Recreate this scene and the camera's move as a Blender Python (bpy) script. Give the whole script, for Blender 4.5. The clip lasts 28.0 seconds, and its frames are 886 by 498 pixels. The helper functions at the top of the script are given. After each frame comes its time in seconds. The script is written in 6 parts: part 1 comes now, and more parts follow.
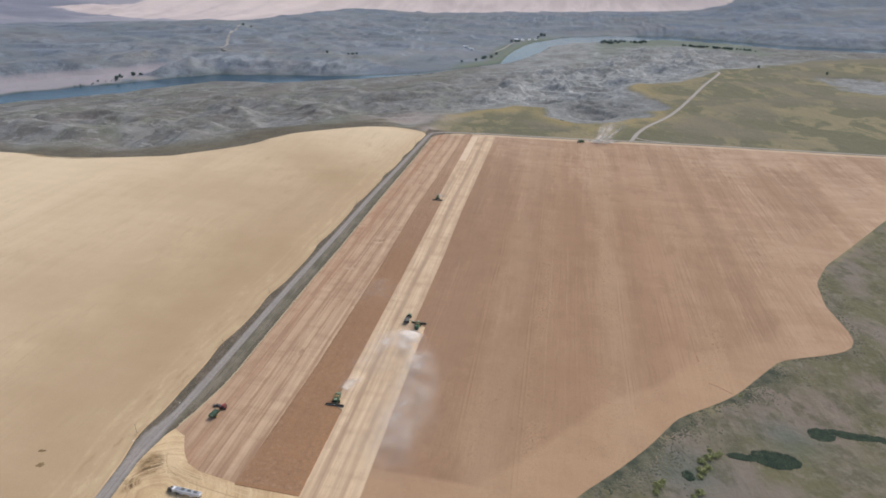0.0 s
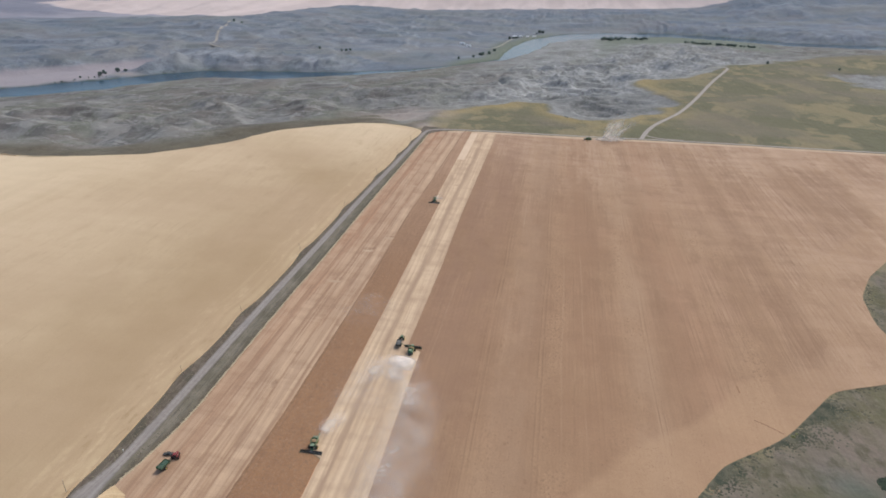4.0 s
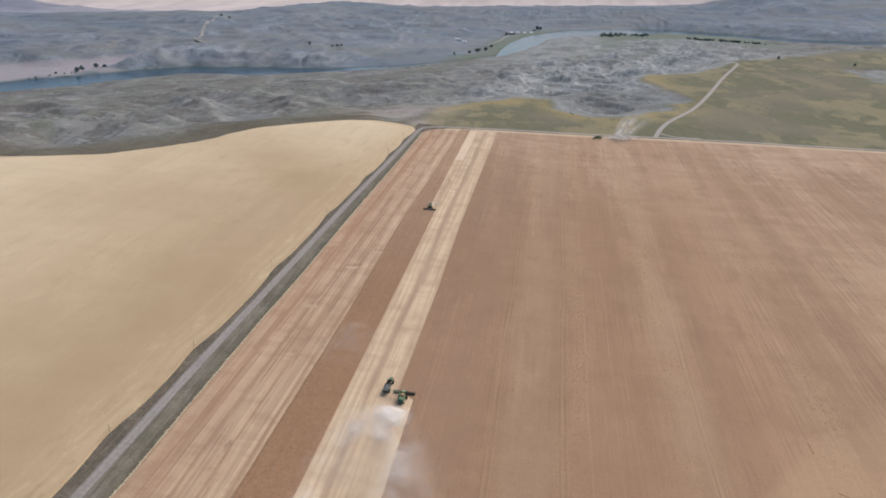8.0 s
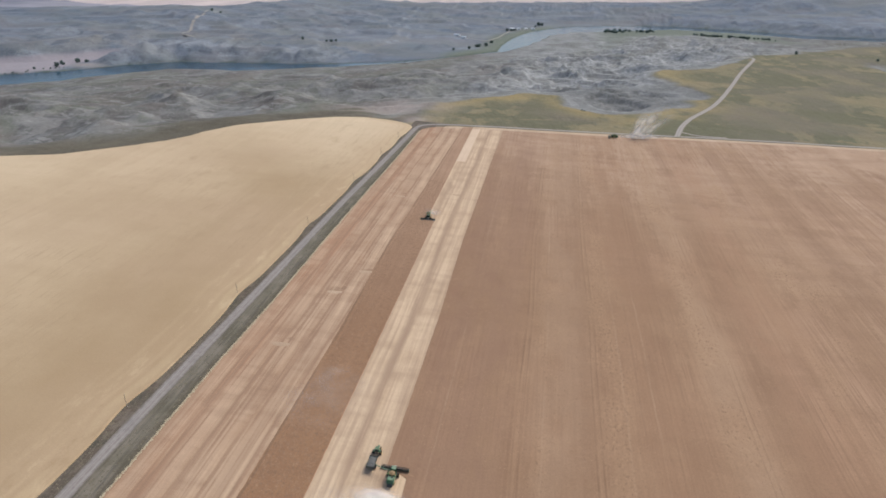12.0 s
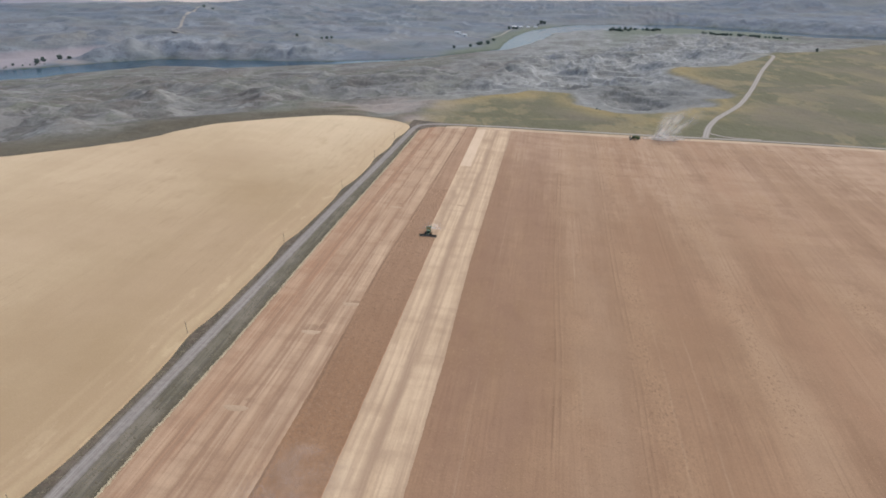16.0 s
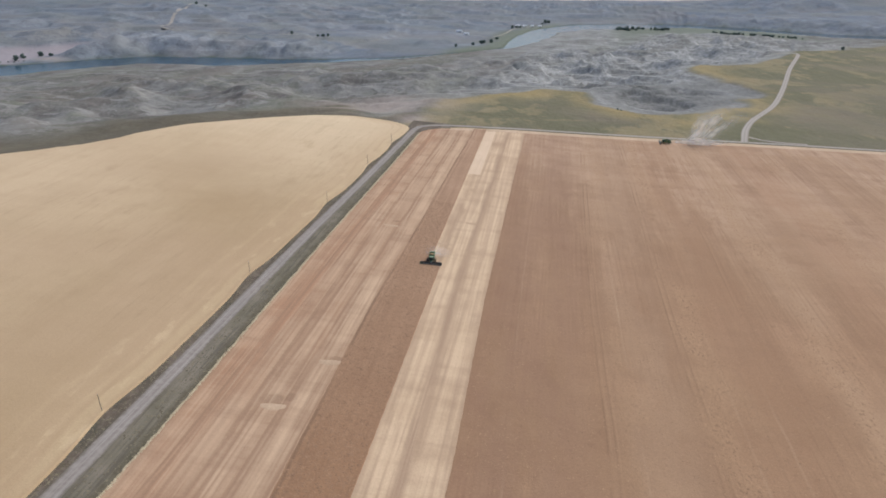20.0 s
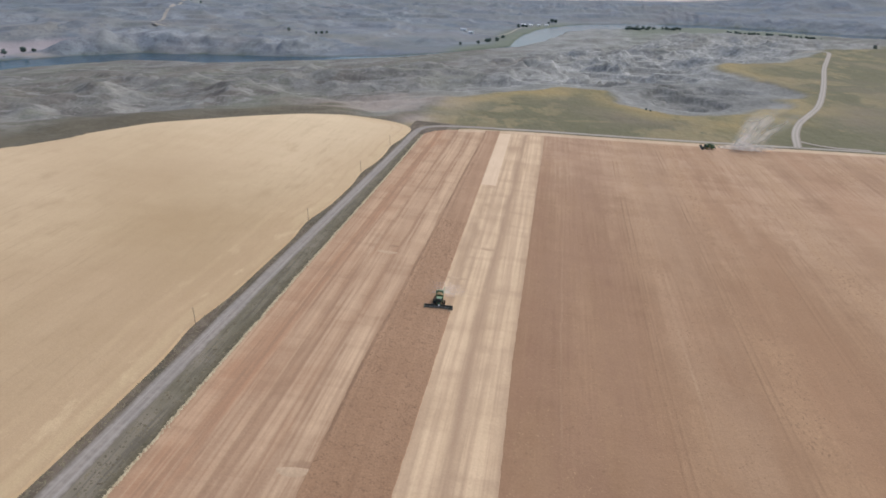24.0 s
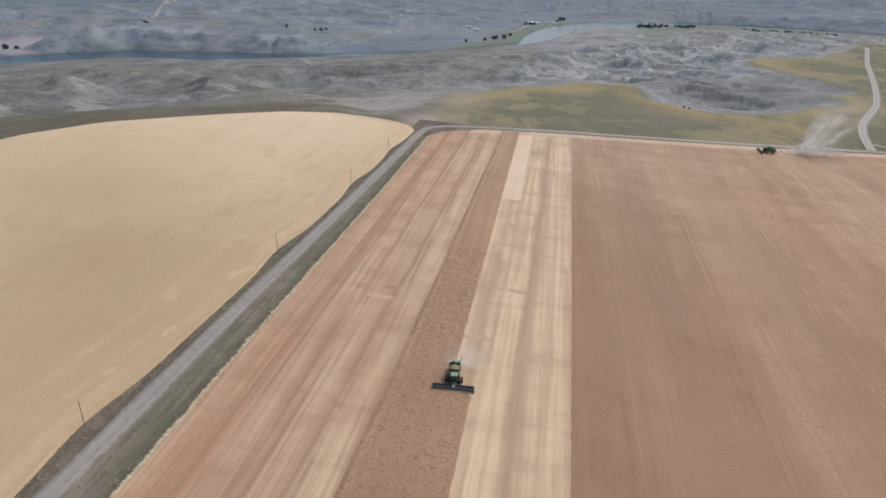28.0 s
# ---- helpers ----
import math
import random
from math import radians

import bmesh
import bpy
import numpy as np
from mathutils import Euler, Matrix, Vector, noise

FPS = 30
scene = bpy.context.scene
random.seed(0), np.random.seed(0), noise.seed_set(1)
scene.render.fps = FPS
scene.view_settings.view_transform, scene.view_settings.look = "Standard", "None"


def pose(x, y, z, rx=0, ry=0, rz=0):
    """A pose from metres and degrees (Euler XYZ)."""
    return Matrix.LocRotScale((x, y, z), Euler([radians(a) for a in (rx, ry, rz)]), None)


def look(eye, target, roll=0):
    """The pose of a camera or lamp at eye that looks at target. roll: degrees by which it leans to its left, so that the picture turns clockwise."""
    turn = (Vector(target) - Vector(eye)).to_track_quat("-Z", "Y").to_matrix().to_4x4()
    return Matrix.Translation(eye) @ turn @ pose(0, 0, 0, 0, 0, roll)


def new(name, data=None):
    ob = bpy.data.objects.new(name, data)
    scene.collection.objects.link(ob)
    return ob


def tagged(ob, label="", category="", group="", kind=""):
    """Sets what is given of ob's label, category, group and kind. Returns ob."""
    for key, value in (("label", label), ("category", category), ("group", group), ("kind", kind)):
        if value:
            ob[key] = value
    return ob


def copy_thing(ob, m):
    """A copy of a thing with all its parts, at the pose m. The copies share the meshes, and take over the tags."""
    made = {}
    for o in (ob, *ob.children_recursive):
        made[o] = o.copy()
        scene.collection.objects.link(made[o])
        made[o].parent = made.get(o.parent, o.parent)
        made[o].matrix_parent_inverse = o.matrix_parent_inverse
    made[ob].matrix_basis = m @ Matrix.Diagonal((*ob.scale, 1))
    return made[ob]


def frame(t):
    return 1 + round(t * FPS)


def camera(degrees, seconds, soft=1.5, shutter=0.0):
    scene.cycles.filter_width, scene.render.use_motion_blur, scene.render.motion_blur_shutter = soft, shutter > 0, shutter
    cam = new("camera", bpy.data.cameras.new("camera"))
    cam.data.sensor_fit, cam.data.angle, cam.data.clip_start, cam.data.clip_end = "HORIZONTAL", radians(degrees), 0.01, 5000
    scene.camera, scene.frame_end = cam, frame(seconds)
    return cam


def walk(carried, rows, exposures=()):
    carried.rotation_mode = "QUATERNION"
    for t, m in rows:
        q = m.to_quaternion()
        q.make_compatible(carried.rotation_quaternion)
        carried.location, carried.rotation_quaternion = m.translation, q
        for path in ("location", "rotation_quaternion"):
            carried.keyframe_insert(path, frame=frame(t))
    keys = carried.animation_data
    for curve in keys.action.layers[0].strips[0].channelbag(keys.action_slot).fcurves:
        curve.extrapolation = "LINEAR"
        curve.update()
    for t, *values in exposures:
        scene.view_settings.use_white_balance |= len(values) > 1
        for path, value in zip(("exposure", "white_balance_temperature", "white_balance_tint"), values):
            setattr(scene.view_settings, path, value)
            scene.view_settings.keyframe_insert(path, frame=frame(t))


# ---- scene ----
FOV = 71.01


def shot(x, y, z, tilt, roll, turn):
    """A camera pose: tilt up from straight down, lean about the view axis, turn to the left of +y."""
    return pose(x, y, z, tilt, 0, turn) @ pose(0, 0, 0, 0, 0, roll)


PATH = [
    (0.0, shot(119.17, -553.75, 263.68, 65.619, -0.609, 10.963)),
    (3.0, shot(109.28, -506.80, 248.11, 65.617, -0.483, 10.702)),
    (5.5, shot(98.84, -457.88, 233.65, 65.625, -0.480, 10.354)),
    (8.0, shot(88.29, -407.67, 219.77, 65.585, -0.356, 10.029)),
    (11.0, shot(76.17, -346.83, 203.12, 65.540, -0.269, 9.876)),
    (14.5, shot(61.53, -277.54, 184.72, 65.602, -0.116, 9.688)),
    (17.0, shot(51.08, -226.46, 171.49, 65.711, -0.034, 9.712)),
    (20.0, shot(36.91, -163.82, 156.30, 65.852, 0.134, 9.634)),
    (23.5, shot(20.48, -92.03, 138.45, 66.029, 0.418, 9.710)),
    (26.0, shot(9.29, -40.59, 125.64, 66.117, 0.430, 9.868)),
    (28.0, shot(-0.00, 0.00, 115.60, 66.203, 0.359, 10.058)),
]
cam = camera(FOV, 28.0, 1.8)
walk(cam, PATH, exposures=[(0.0, 0.0, 6250, 10), (28.0, 0.0, 6250, 10)])

# ---- light ----
SUN_HIGH, SUN_TURN = 52.0, 40.0  # degrees above the ground, degrees from +y towards +x
world = bpy.data.worlds.new("sky")
scene.world = world
world.use_nodes = True
sky = world.node_tree.nodes.new("ShaderNodeTexSky")
sky.sky_type, sky.sun_disc = "NISHITA", False
sky.sun_elevation, sky.sun_rotation = radians(SUN_HIGH), radians(SUN_TURN)
sky.air_density, sky.dust_density = 1.0, 3.0
back = world.node_tree.nodes["Background"]
world.node_tree.links.new(sky.outputs[0], back.inputs[0])
back.inputs[1].default_value = 0.15
lamp = bpy.data.lights.new("sun", "SUN")
lamp.energy, lamp.angle, lamp.color = 2.2, radians(16.0), (1.0, 0.95, 0.87)
sun = new("sun", lamp)
_a, _e = radians(SUN_TURN), radians(SUN_HIGH)
sun.matrix_world = look((math.sin(_a) * math.cos(_e) * 300, math.cos(_a) * math.cos(_e) * 300, math.sin(_e) * 300), (0, 0, 0))

# ---- plan: curves in metres, x across the drill rows, y along them ----
RIVER_Z = -54.0
RIVER = [(-2900, -300, 90), (-1900, 450, 85), (-1430, 880, 75), (-1190, 1110, 85), (-1000, 1335, 62), (-760, 1340, 66), (-540, 1392, 26),
         (-360, 1482, 8), (-215, 1640, -1), (-150, 1715, 0), (-98, 1770, 8), (-80, 1880, 26), (-54, 2010, 46), (-36, 2160, 54), (4, 2330, 54), (74, 2490, 72), (180, 2590, 112), (330, 2660, 115), (560, 2710, 85),
         (830, 2540, 60), (1030, 2350, 60), (1340, 2270, 60), (1900, 2300, 70), (3600, 2700, 80)]
BENCH = [(-3500, -1200), (-2500, -100), (-1200, 150), (-655, 182), (-569, 187), (-491, 200), (-422, 230), (-372, 285), (-320, 380), (-250, 445),
         (-200, 475), (-130, 478), (-100, 560), (-47, 640), (20, 690), (80, 705), (115, 640), (140, 598), (190, 612), (235, 640), (275, 690),
         (330, 800), (290, 870), (282, 1000), (400, 1075), (480, 1190), (520, 1250), (757, 1440), (1072, 1599), (1800, 1750), (3800, 1900), (3800, -3000), (-3500, -3000)]
PLATEAU = [(-4500, 1500), (-2600, 1950), (-2184, 2079), (-1832, 2195), (-1396, 2260), (-1340, 2560), (-1200, 3380), (-604, 3540), (95, 3670), (1056, 3720),
           (1200, 3900), (1500, 4300), (3800, 5200), (3800, 9000), (-4500, 9000)]
PALE_FIELD = [(-1405, 2290), (-2575, 2508), (-2250, 2800), (-2520, 3500), (-2000, 3850), (-1100, 4250), (500, 4700), (1900, 4900), (1230, 3960), (1056, 3740), (95, 3690), (-604, 3560), (-1180, 3400), (-1320, 2600)]
POLES = [(-126.5, -291), (-122, -192), (-119.7, -115), (-118.7, -2), (-113.6, 110.5), (-109.7, 222), (-107, 313), (-104, 382)]


def curve(points):
    """x at y (or y at x) along a list of points, rounded at the corners."""
    a = np.array(sorted(points), float)
    return lambda s: (np.interp(s, a[:, 0], a[:, 1]) * 2 + np.interp(np.asarray(s) - 6.0, a[:, 0], a[:, 1]) + np.interp(np.asarray(s) + 6.0, a[:, 0], a[:, 1])) / 4


_wheat = curve([(-900, -125), (-340, -119), (-290, -123), (-230, -123.5), (-150, -121), (-60, -117), (50, -114.5), (165, -111), (262, -106.5), (340, -103.5), (380, -101.5), (470, -98)])
road_mid = curve([(-1200, -122), (-600, -117), (-340, -112.5), (-290, -113.5), (-210, -112), (-120, -111), (-40, -109), (30, -107), (80, -106), (135, -104.8), (180, -103.5), (234, -101.2), (316, -98), (400, -95), (452, -94)])
field_left = curve([(-900, -112), (-288, -108), (-276, -105.5), (-262, -102.5), (-240, -99), (-220, -97.3), (-178, -97), (-73, -95.8), (-10, -93.5), (93, -92.5), (181, -91), (320, -88), (440, -86.5), (600, -86)])
row_line = curve([(-900, -104), (-286, -99), (-234, -97.5), (-178, -97), (-73, -95.8), (-10, -93.5), (93, -92.5), (181, -91), (320, -88), (440, -86.5), (600, -86)])
dark_left = curve([(-400, -51), (-312, -49), (-201, -44.5), (-42, -42.5), (103, -43.6), (194, -41.5), (251, -40.4), (362, -38.8), (438, -37.9), (520, -37)])
_cut = curve([(-400, 13.5), (-122, 11.5), (7, 12.5), (116, 11), (228, 12), (459, 14), (560, 14)])


def cut_edge(y):
    """Edge of the cut ground, one header's width further out behind the combine that is cutting it."""
    y = np.asarray(y, float)
    return _cut(y) + 10.0 * (1 - steps(-129, -126, y))
field_right = curve([(-420, 60), (-330, 112), (-281, 142), (-252, 169), (-229, 188), (-197, 210), (-175, 240), (-161, 256), (-132, 280), (-109, 299), (-95, 335), (-84, 357),
                     (-68, 367), (-52, 368), (-10, 364), (34, 371), (77, 394), (128, 434), (231, 514), (330, 590), (440, 660), (560, 720)])
far_edge = curve([(-110, 440), (-88, 444), (-45, 457), (9, 467), (127, 480), (230, 494), (311, 502), (394, 508), (520, 512), (617, 513), (800, 515)])
wheat_back = curve([(-1300, 140), (-655, 180), (-569, 184), (-491, 192), (-422, 218), (-366, 272), (-342, 312), (-304, 378), (-241, 428), (-204, 452), (-166, 462), (-136, 459), (-119, 453), (-100, 438)])


def wheat_right(y):
    """The wheat's edge on the road, which swings out round every pole."""
    y = np.asarray(y, float)
    return _wheat(y) - sum(2.6 * np.exp(-((y - b) / 17.0) ** 2) for _, b in POLES)


# ---- shape of the land ----
_rng = np.random.RandomState(7)
_perm = np.tile(_rng.permutation(512), 3)
_grad = _rng.rand(512) * 2 * math.pi


def perlin(x, y):
    x, y = np.asarray(x, float) + 1000.0, np.asarray(y, float) + 1000.0
    i, j = np.floor(x).astype(int), np.floor(y).astype(int)
    u, v = x - i, y - j
    fu, fv = u * u * u * (u * (u * 6 - 15) + 10), v * v * v * (v * (v * 6 - 15) + 10)

    def corner(a, b):
        g = _grad[_perm[_perm[(i + a) % 512] + (j + b) % 512]]
        return np.cos(g) * (u - a) + np.sin(g) * (v - b)
    low = corner(0, 0) * (1 - fu) + corner(1, 0) * fu
    high = corner(0, 1) * (1 - fu) + corner(1, 1) * fu
    return (low * (1 - fv) + high * fv) * 1.5


def fractal(x, y, size, octaves):
    return sum(perlin(x / size * 2 ** k + 17.3 * k, y / size * 2 ** k - 9.1 * k) * 0.5 ** k for k in range(octaves))


def ridged(x, y, size, octaves):
    total, weight = 0.0, 1.0
    for k in range(octaves):
        r = (1 - np.abs(perlin(x / size * 2 ** k + 31.7 * k, y / size * 2 ** k + 5.3 * k)) * 1.6) ** 2
        total, weight = total + r * weight * 0.5 ** k, np.clip(r, 0, 1)
    return total / 1.6


def steps(a, b, t):
    t = np.clip((np.asarray(t, float) - a) / (b - a), 0, 1)
    return t * t * (3 - 2 * t)


def away(points, x, y, closed=True):
    """Distance to a line of points and, along it, the third value; for a closed one positive outside."""
    p = np.array(points, float)
    q = np.roll(p, -1, 0) if closed else p[1:]
    best, inside, extra = np.full(np.shape(x), 1e9), np.zeros(np.shape(x), bool), np.zeros(np.shape(x))
    for a, b in zip(p, q):
        d = b[:2] - a[:2]
        k = np.clip(((x - a[0]) * d[0] + (y - a[1]) * d[1]) / (d @ d), 0, 1)
        r = np.hypot(x - a[0] - k * d[0], y - a[1] - k * d[1])
        if len(a) > 2:
            extra = np.where(r < best, a[2] + (b[2] - a[2]) * k, extra)
        best = np.minimum(best, r)
        if closed and d[1] != 0:
            hit = ((a[1] > y) != (b[1] > y)) & (x < a[0] + (y - a[1]) / d[1] * d[0])
            inside ^= hit
    return np.where(inside, -best, best), extra


NORTH = [(x, y) for x, y, _ in RIVER] + [(3800, 9000), (-4500, 9000), (-4500, -300)]


def land(x, y, masks=False):
    """Height of the bare ground, and where wanted the cover of each kind."""
    x, y = np.asarray(x, float), np.asarray(y, float)
    bench = -0.0524 * 620 * np.tanh(x / 620) + 0.0165 * np.clip(y, -700, 1500) + 0.35 * fractal(x, y, 190.0, 2)
    bench += 0.013 * np.clip(y - 700, 0, 900) * steps(100, 500, x)
    # the wet hollow below the field
    low = np.clip(x - field_right(np.clip(y, -420, 560)), 0, 500) * (1 - steps(150, 420, y))
    bench = bench - 7.0 * steps(0, 90, low) + steps(10, 80, low) * 2.2 * fractal(x, y, 70.0, 4)
    inlet = steps(0.30, 0.55, np.exp(-((x - 822) / 75) ** 2 - ((y - 1135) / 110) ** 2) + 0.28 * fractal(x, y, 60.0, 3))
    bench = bench - inlet * (3.0 + 4.0 * ridged(x, y, 60.0, 3))
    out, _ = away(BENCH, x, y)
    shore, half = away(RIVER, x, y, False)
    shore = shore - half * (1 + 0.25 * perlin(x / 90, y / 90))
    north = away(NORTH, x, y)[0] < 0
    rough = out + 26 * fractal(x, y, 120.0, 3)
    t = np.clip(rough, 0, None) / (np.clip(rough, 0, None) + np.clip(shore, 0.1, None) + 1)
    clay = steps(-250, 60, x) * (1 - steps(560, 900, x))
    gully = ridged(x * 0.75 + 30 * perlin(x / 60, y / 60), y, 190.0, 5) - 0.62 + (0.30 - 0.12 * clay) * (ridged(x * 0.6, y, 62.0, 4) - 0.62)
    knolls = fractal(x, y, 150.0, 5)
    hills = ridged(x * 0.9 + 45 * perlin(x / 140, y / 140), y * 1.15, 240.0, 3) - 0.6
    relief = (gully * (13 + 13 * clay) + knolls * (9 + 2 * clay) + hills * (12 - 2 * clay)) * steps(0, 0.16, t) * steps(0.08, 0.55, 1 - t)
    hold = steps(-440, -360, x) * (1 - steps(-150, -40, x))
    fall = t ** (1 + 0.15 * hold)
    near = bench + (RIVER_Z + 2.0 - bench) * (0.15 * fall + 0.85 * (steps(-0.25, 1.0, fall) - 0.08) / 0.92) + relief
    level = (near + 2.0 * perlin(x / 160 + 3, y / 160)) / 6.5
    ledge = near + 6.5 * (np.floor(level) + steps(0.40, 0.60, level - np.floor(level)) - level)
    near = near + (ledge - near) * (0.35 + 0.6 * clay) * steps(0, 60, rough)
    plain = steps(180, 330, x + 40 * perlin(x / 70 + 5, y / 70)) * (1 - steps(850, 1000, x)) * (1 - steps(190, 380, shore + 40 * perlin(x / 80, y / 80)))
    near = near + (RIVER_Z + 3.0 - near) * plain
    near = np.where(rough > 0, near, bench)
    # the far side: cliffs on the water, slopes, then the tableland
    rim, _ = away(PLATEAU, x, y)
    top = 47 - 45 * steps(-1350, -600, x)
    s = np.clip(shore, 0, None) / (np.clip(shore, 0, None) + np.clip(rim, 0, None) + 1)
    flood = (1 - steps(-1240, -1120, x)) * (1 - steps(190, 300, shore))
    meadow = steps(-300, -220, x) * (1 - steps(0, 120, x)) * (1 - steps(25, 120, shore + 30 * perlin(x / 60, y / 60)))
    cliff = (1 - steps(-620, -500, x)) + steps(380, 520, x)
    face = steps(6, 82 + 40 * perlin(x / 140, y / 140), shore + 16 * perlin(x / 45, y / 45))
    high = 0.40 + 0.12 * cliff
    cut = high * (face * cliff + steps(0.04, 0.35, s) * (1 - cliff)) + (1 - high) * steps(0.14, 1.0, s)
    far = RIVER_Z + 3 + (top - RIVER_Z) * cut * (1 - 0.92 * flood)
    far = far + ((ridged(x, y, 260.0, 5) - 0.6) * 20 + fractal(x, y, 420.0, 4) * 9) * steps(0.1, 0.45, s) * (1 - 0.55 * steps(0.6, 1, s)) * (1 - flood)
    far = far + (ridged(x * 1.6, y * 0.6, 95.0, 4) - 0.6) * 11 * face * cliff * (1 - steps(160, 420, shore)) * (1 - flood)
    shelf_ = (far + 3.0 * perlin(x / 200 + 8, y / 200)) / 10.0
    far = far + 10.0 * (np.floor(shelf_) + steps(0.36, 0.64, shelf_ - np.floor(shelf_)) - shelf_) * 0.75 * (1 - flood) * steps(10, 40, shore) * (1 - steps(0.75, 1.0, s))
    depth = np.clip(-rim, 0, None)
    span = np.hypot(x - 110, y + 550)
    far = far + 0.006 * depth + 100 * steps(3500, 4700, span) * steps(0, 500, depth + 900 * steps(600, 1900, x)) + 3 * fractal(x, y, 900.0, 2) * steps(0, 300, depth)
    z = np.where(north, far, near)
    z = np.where(shore < 14, np.minimum(z, RIVER_Z - 1.5 + 3.5 * steps(-4, 14, shore)), z)
    if not masks:
        return z
    edge = 18 * fractal(x, y, 80.0, 4)
    grass = (1 - steps(-12, 14, rough + edge * 0.4)) * (~north)
    grass = grass * (1 - inlet)
    dull = grass * (1 - steps(-118, -96, x - 0.12 * (y - 480) + edge * 0.5)) * steps(60, 200, y)
    grass = grass * (1 - dull)
    behind = (1 - steps(25, 115, rough * 0.6 + out * 0.5 + edge)) * (1 - steps(-190, -130, x)) * steps(-100, 100, y) * (~north)
    dull = np.maximum(dull, behind * 0.9)
    ravine = np.exp(-((x - 200) / 130) ** 2 - ((y - 770) / 120) ** 2) * (1 - steps(-0.3, 0.7, perlin(x / 22, y / 22)) * 0.5)
    reedy = np.exp(-((x - 283) / 20) ** 2 - ((y + 196) / 11) ** 2) + np.exp(-((x - 205) / 22) ** 2 - ((y + 243) / 15) ** 2) + np.exp(-((x - 345) / 18) ** 2 - ((y + 215) / 9) ** 2) * 0.5
    lip = grass * steps(-75, -12, out + edge * 1.2) * steps(-130, -60, x) * (1 - steps(260, 420, x))
    bare = np.exp(-((x + 152) / 74) ** 2 - ((y - 552) / 56) ** 2) * steps(-0.5, 0.4, perlin(x / 45, y / 30) + 0.3) + 0.8 * np.exp(-((x + 103) / 17) ** 2 - ((y - 472) / 16) ** 2) + np.exp(-((x + 1218) / 55) ** 2 - ((y - 1268) / 22) ** 2) * north
    pale = (away(PALE_FIELD, x, y)[0] < 0) * 1.0
    wet = steps(0.5, 8, low)
    white = np.maximum(clay, inlet) * (1 - grass) * (~north)
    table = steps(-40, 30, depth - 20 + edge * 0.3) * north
    banks = (1 - steps(3, 16, shore + edge * 0.3))
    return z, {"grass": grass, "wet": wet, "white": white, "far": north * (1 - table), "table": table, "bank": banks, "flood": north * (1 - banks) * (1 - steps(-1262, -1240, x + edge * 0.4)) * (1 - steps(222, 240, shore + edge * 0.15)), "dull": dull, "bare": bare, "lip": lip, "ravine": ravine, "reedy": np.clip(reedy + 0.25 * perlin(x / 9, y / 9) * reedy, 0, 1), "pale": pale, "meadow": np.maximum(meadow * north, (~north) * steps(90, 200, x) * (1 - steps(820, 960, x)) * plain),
               "cliff": north * cliff * (1 - flood) * steps(8, 30, shore) * (1 - steps(90, 190, shore + edge)), "shelf": north * (1 - flood) * steps(150, 260, shore + edge) * (1 - steps(300, 420, shore + edge)) * (1 - steps(-520, -380, x))}


def height(x, y):
    return float(land(np.array([x]), np.array([y]))[0])


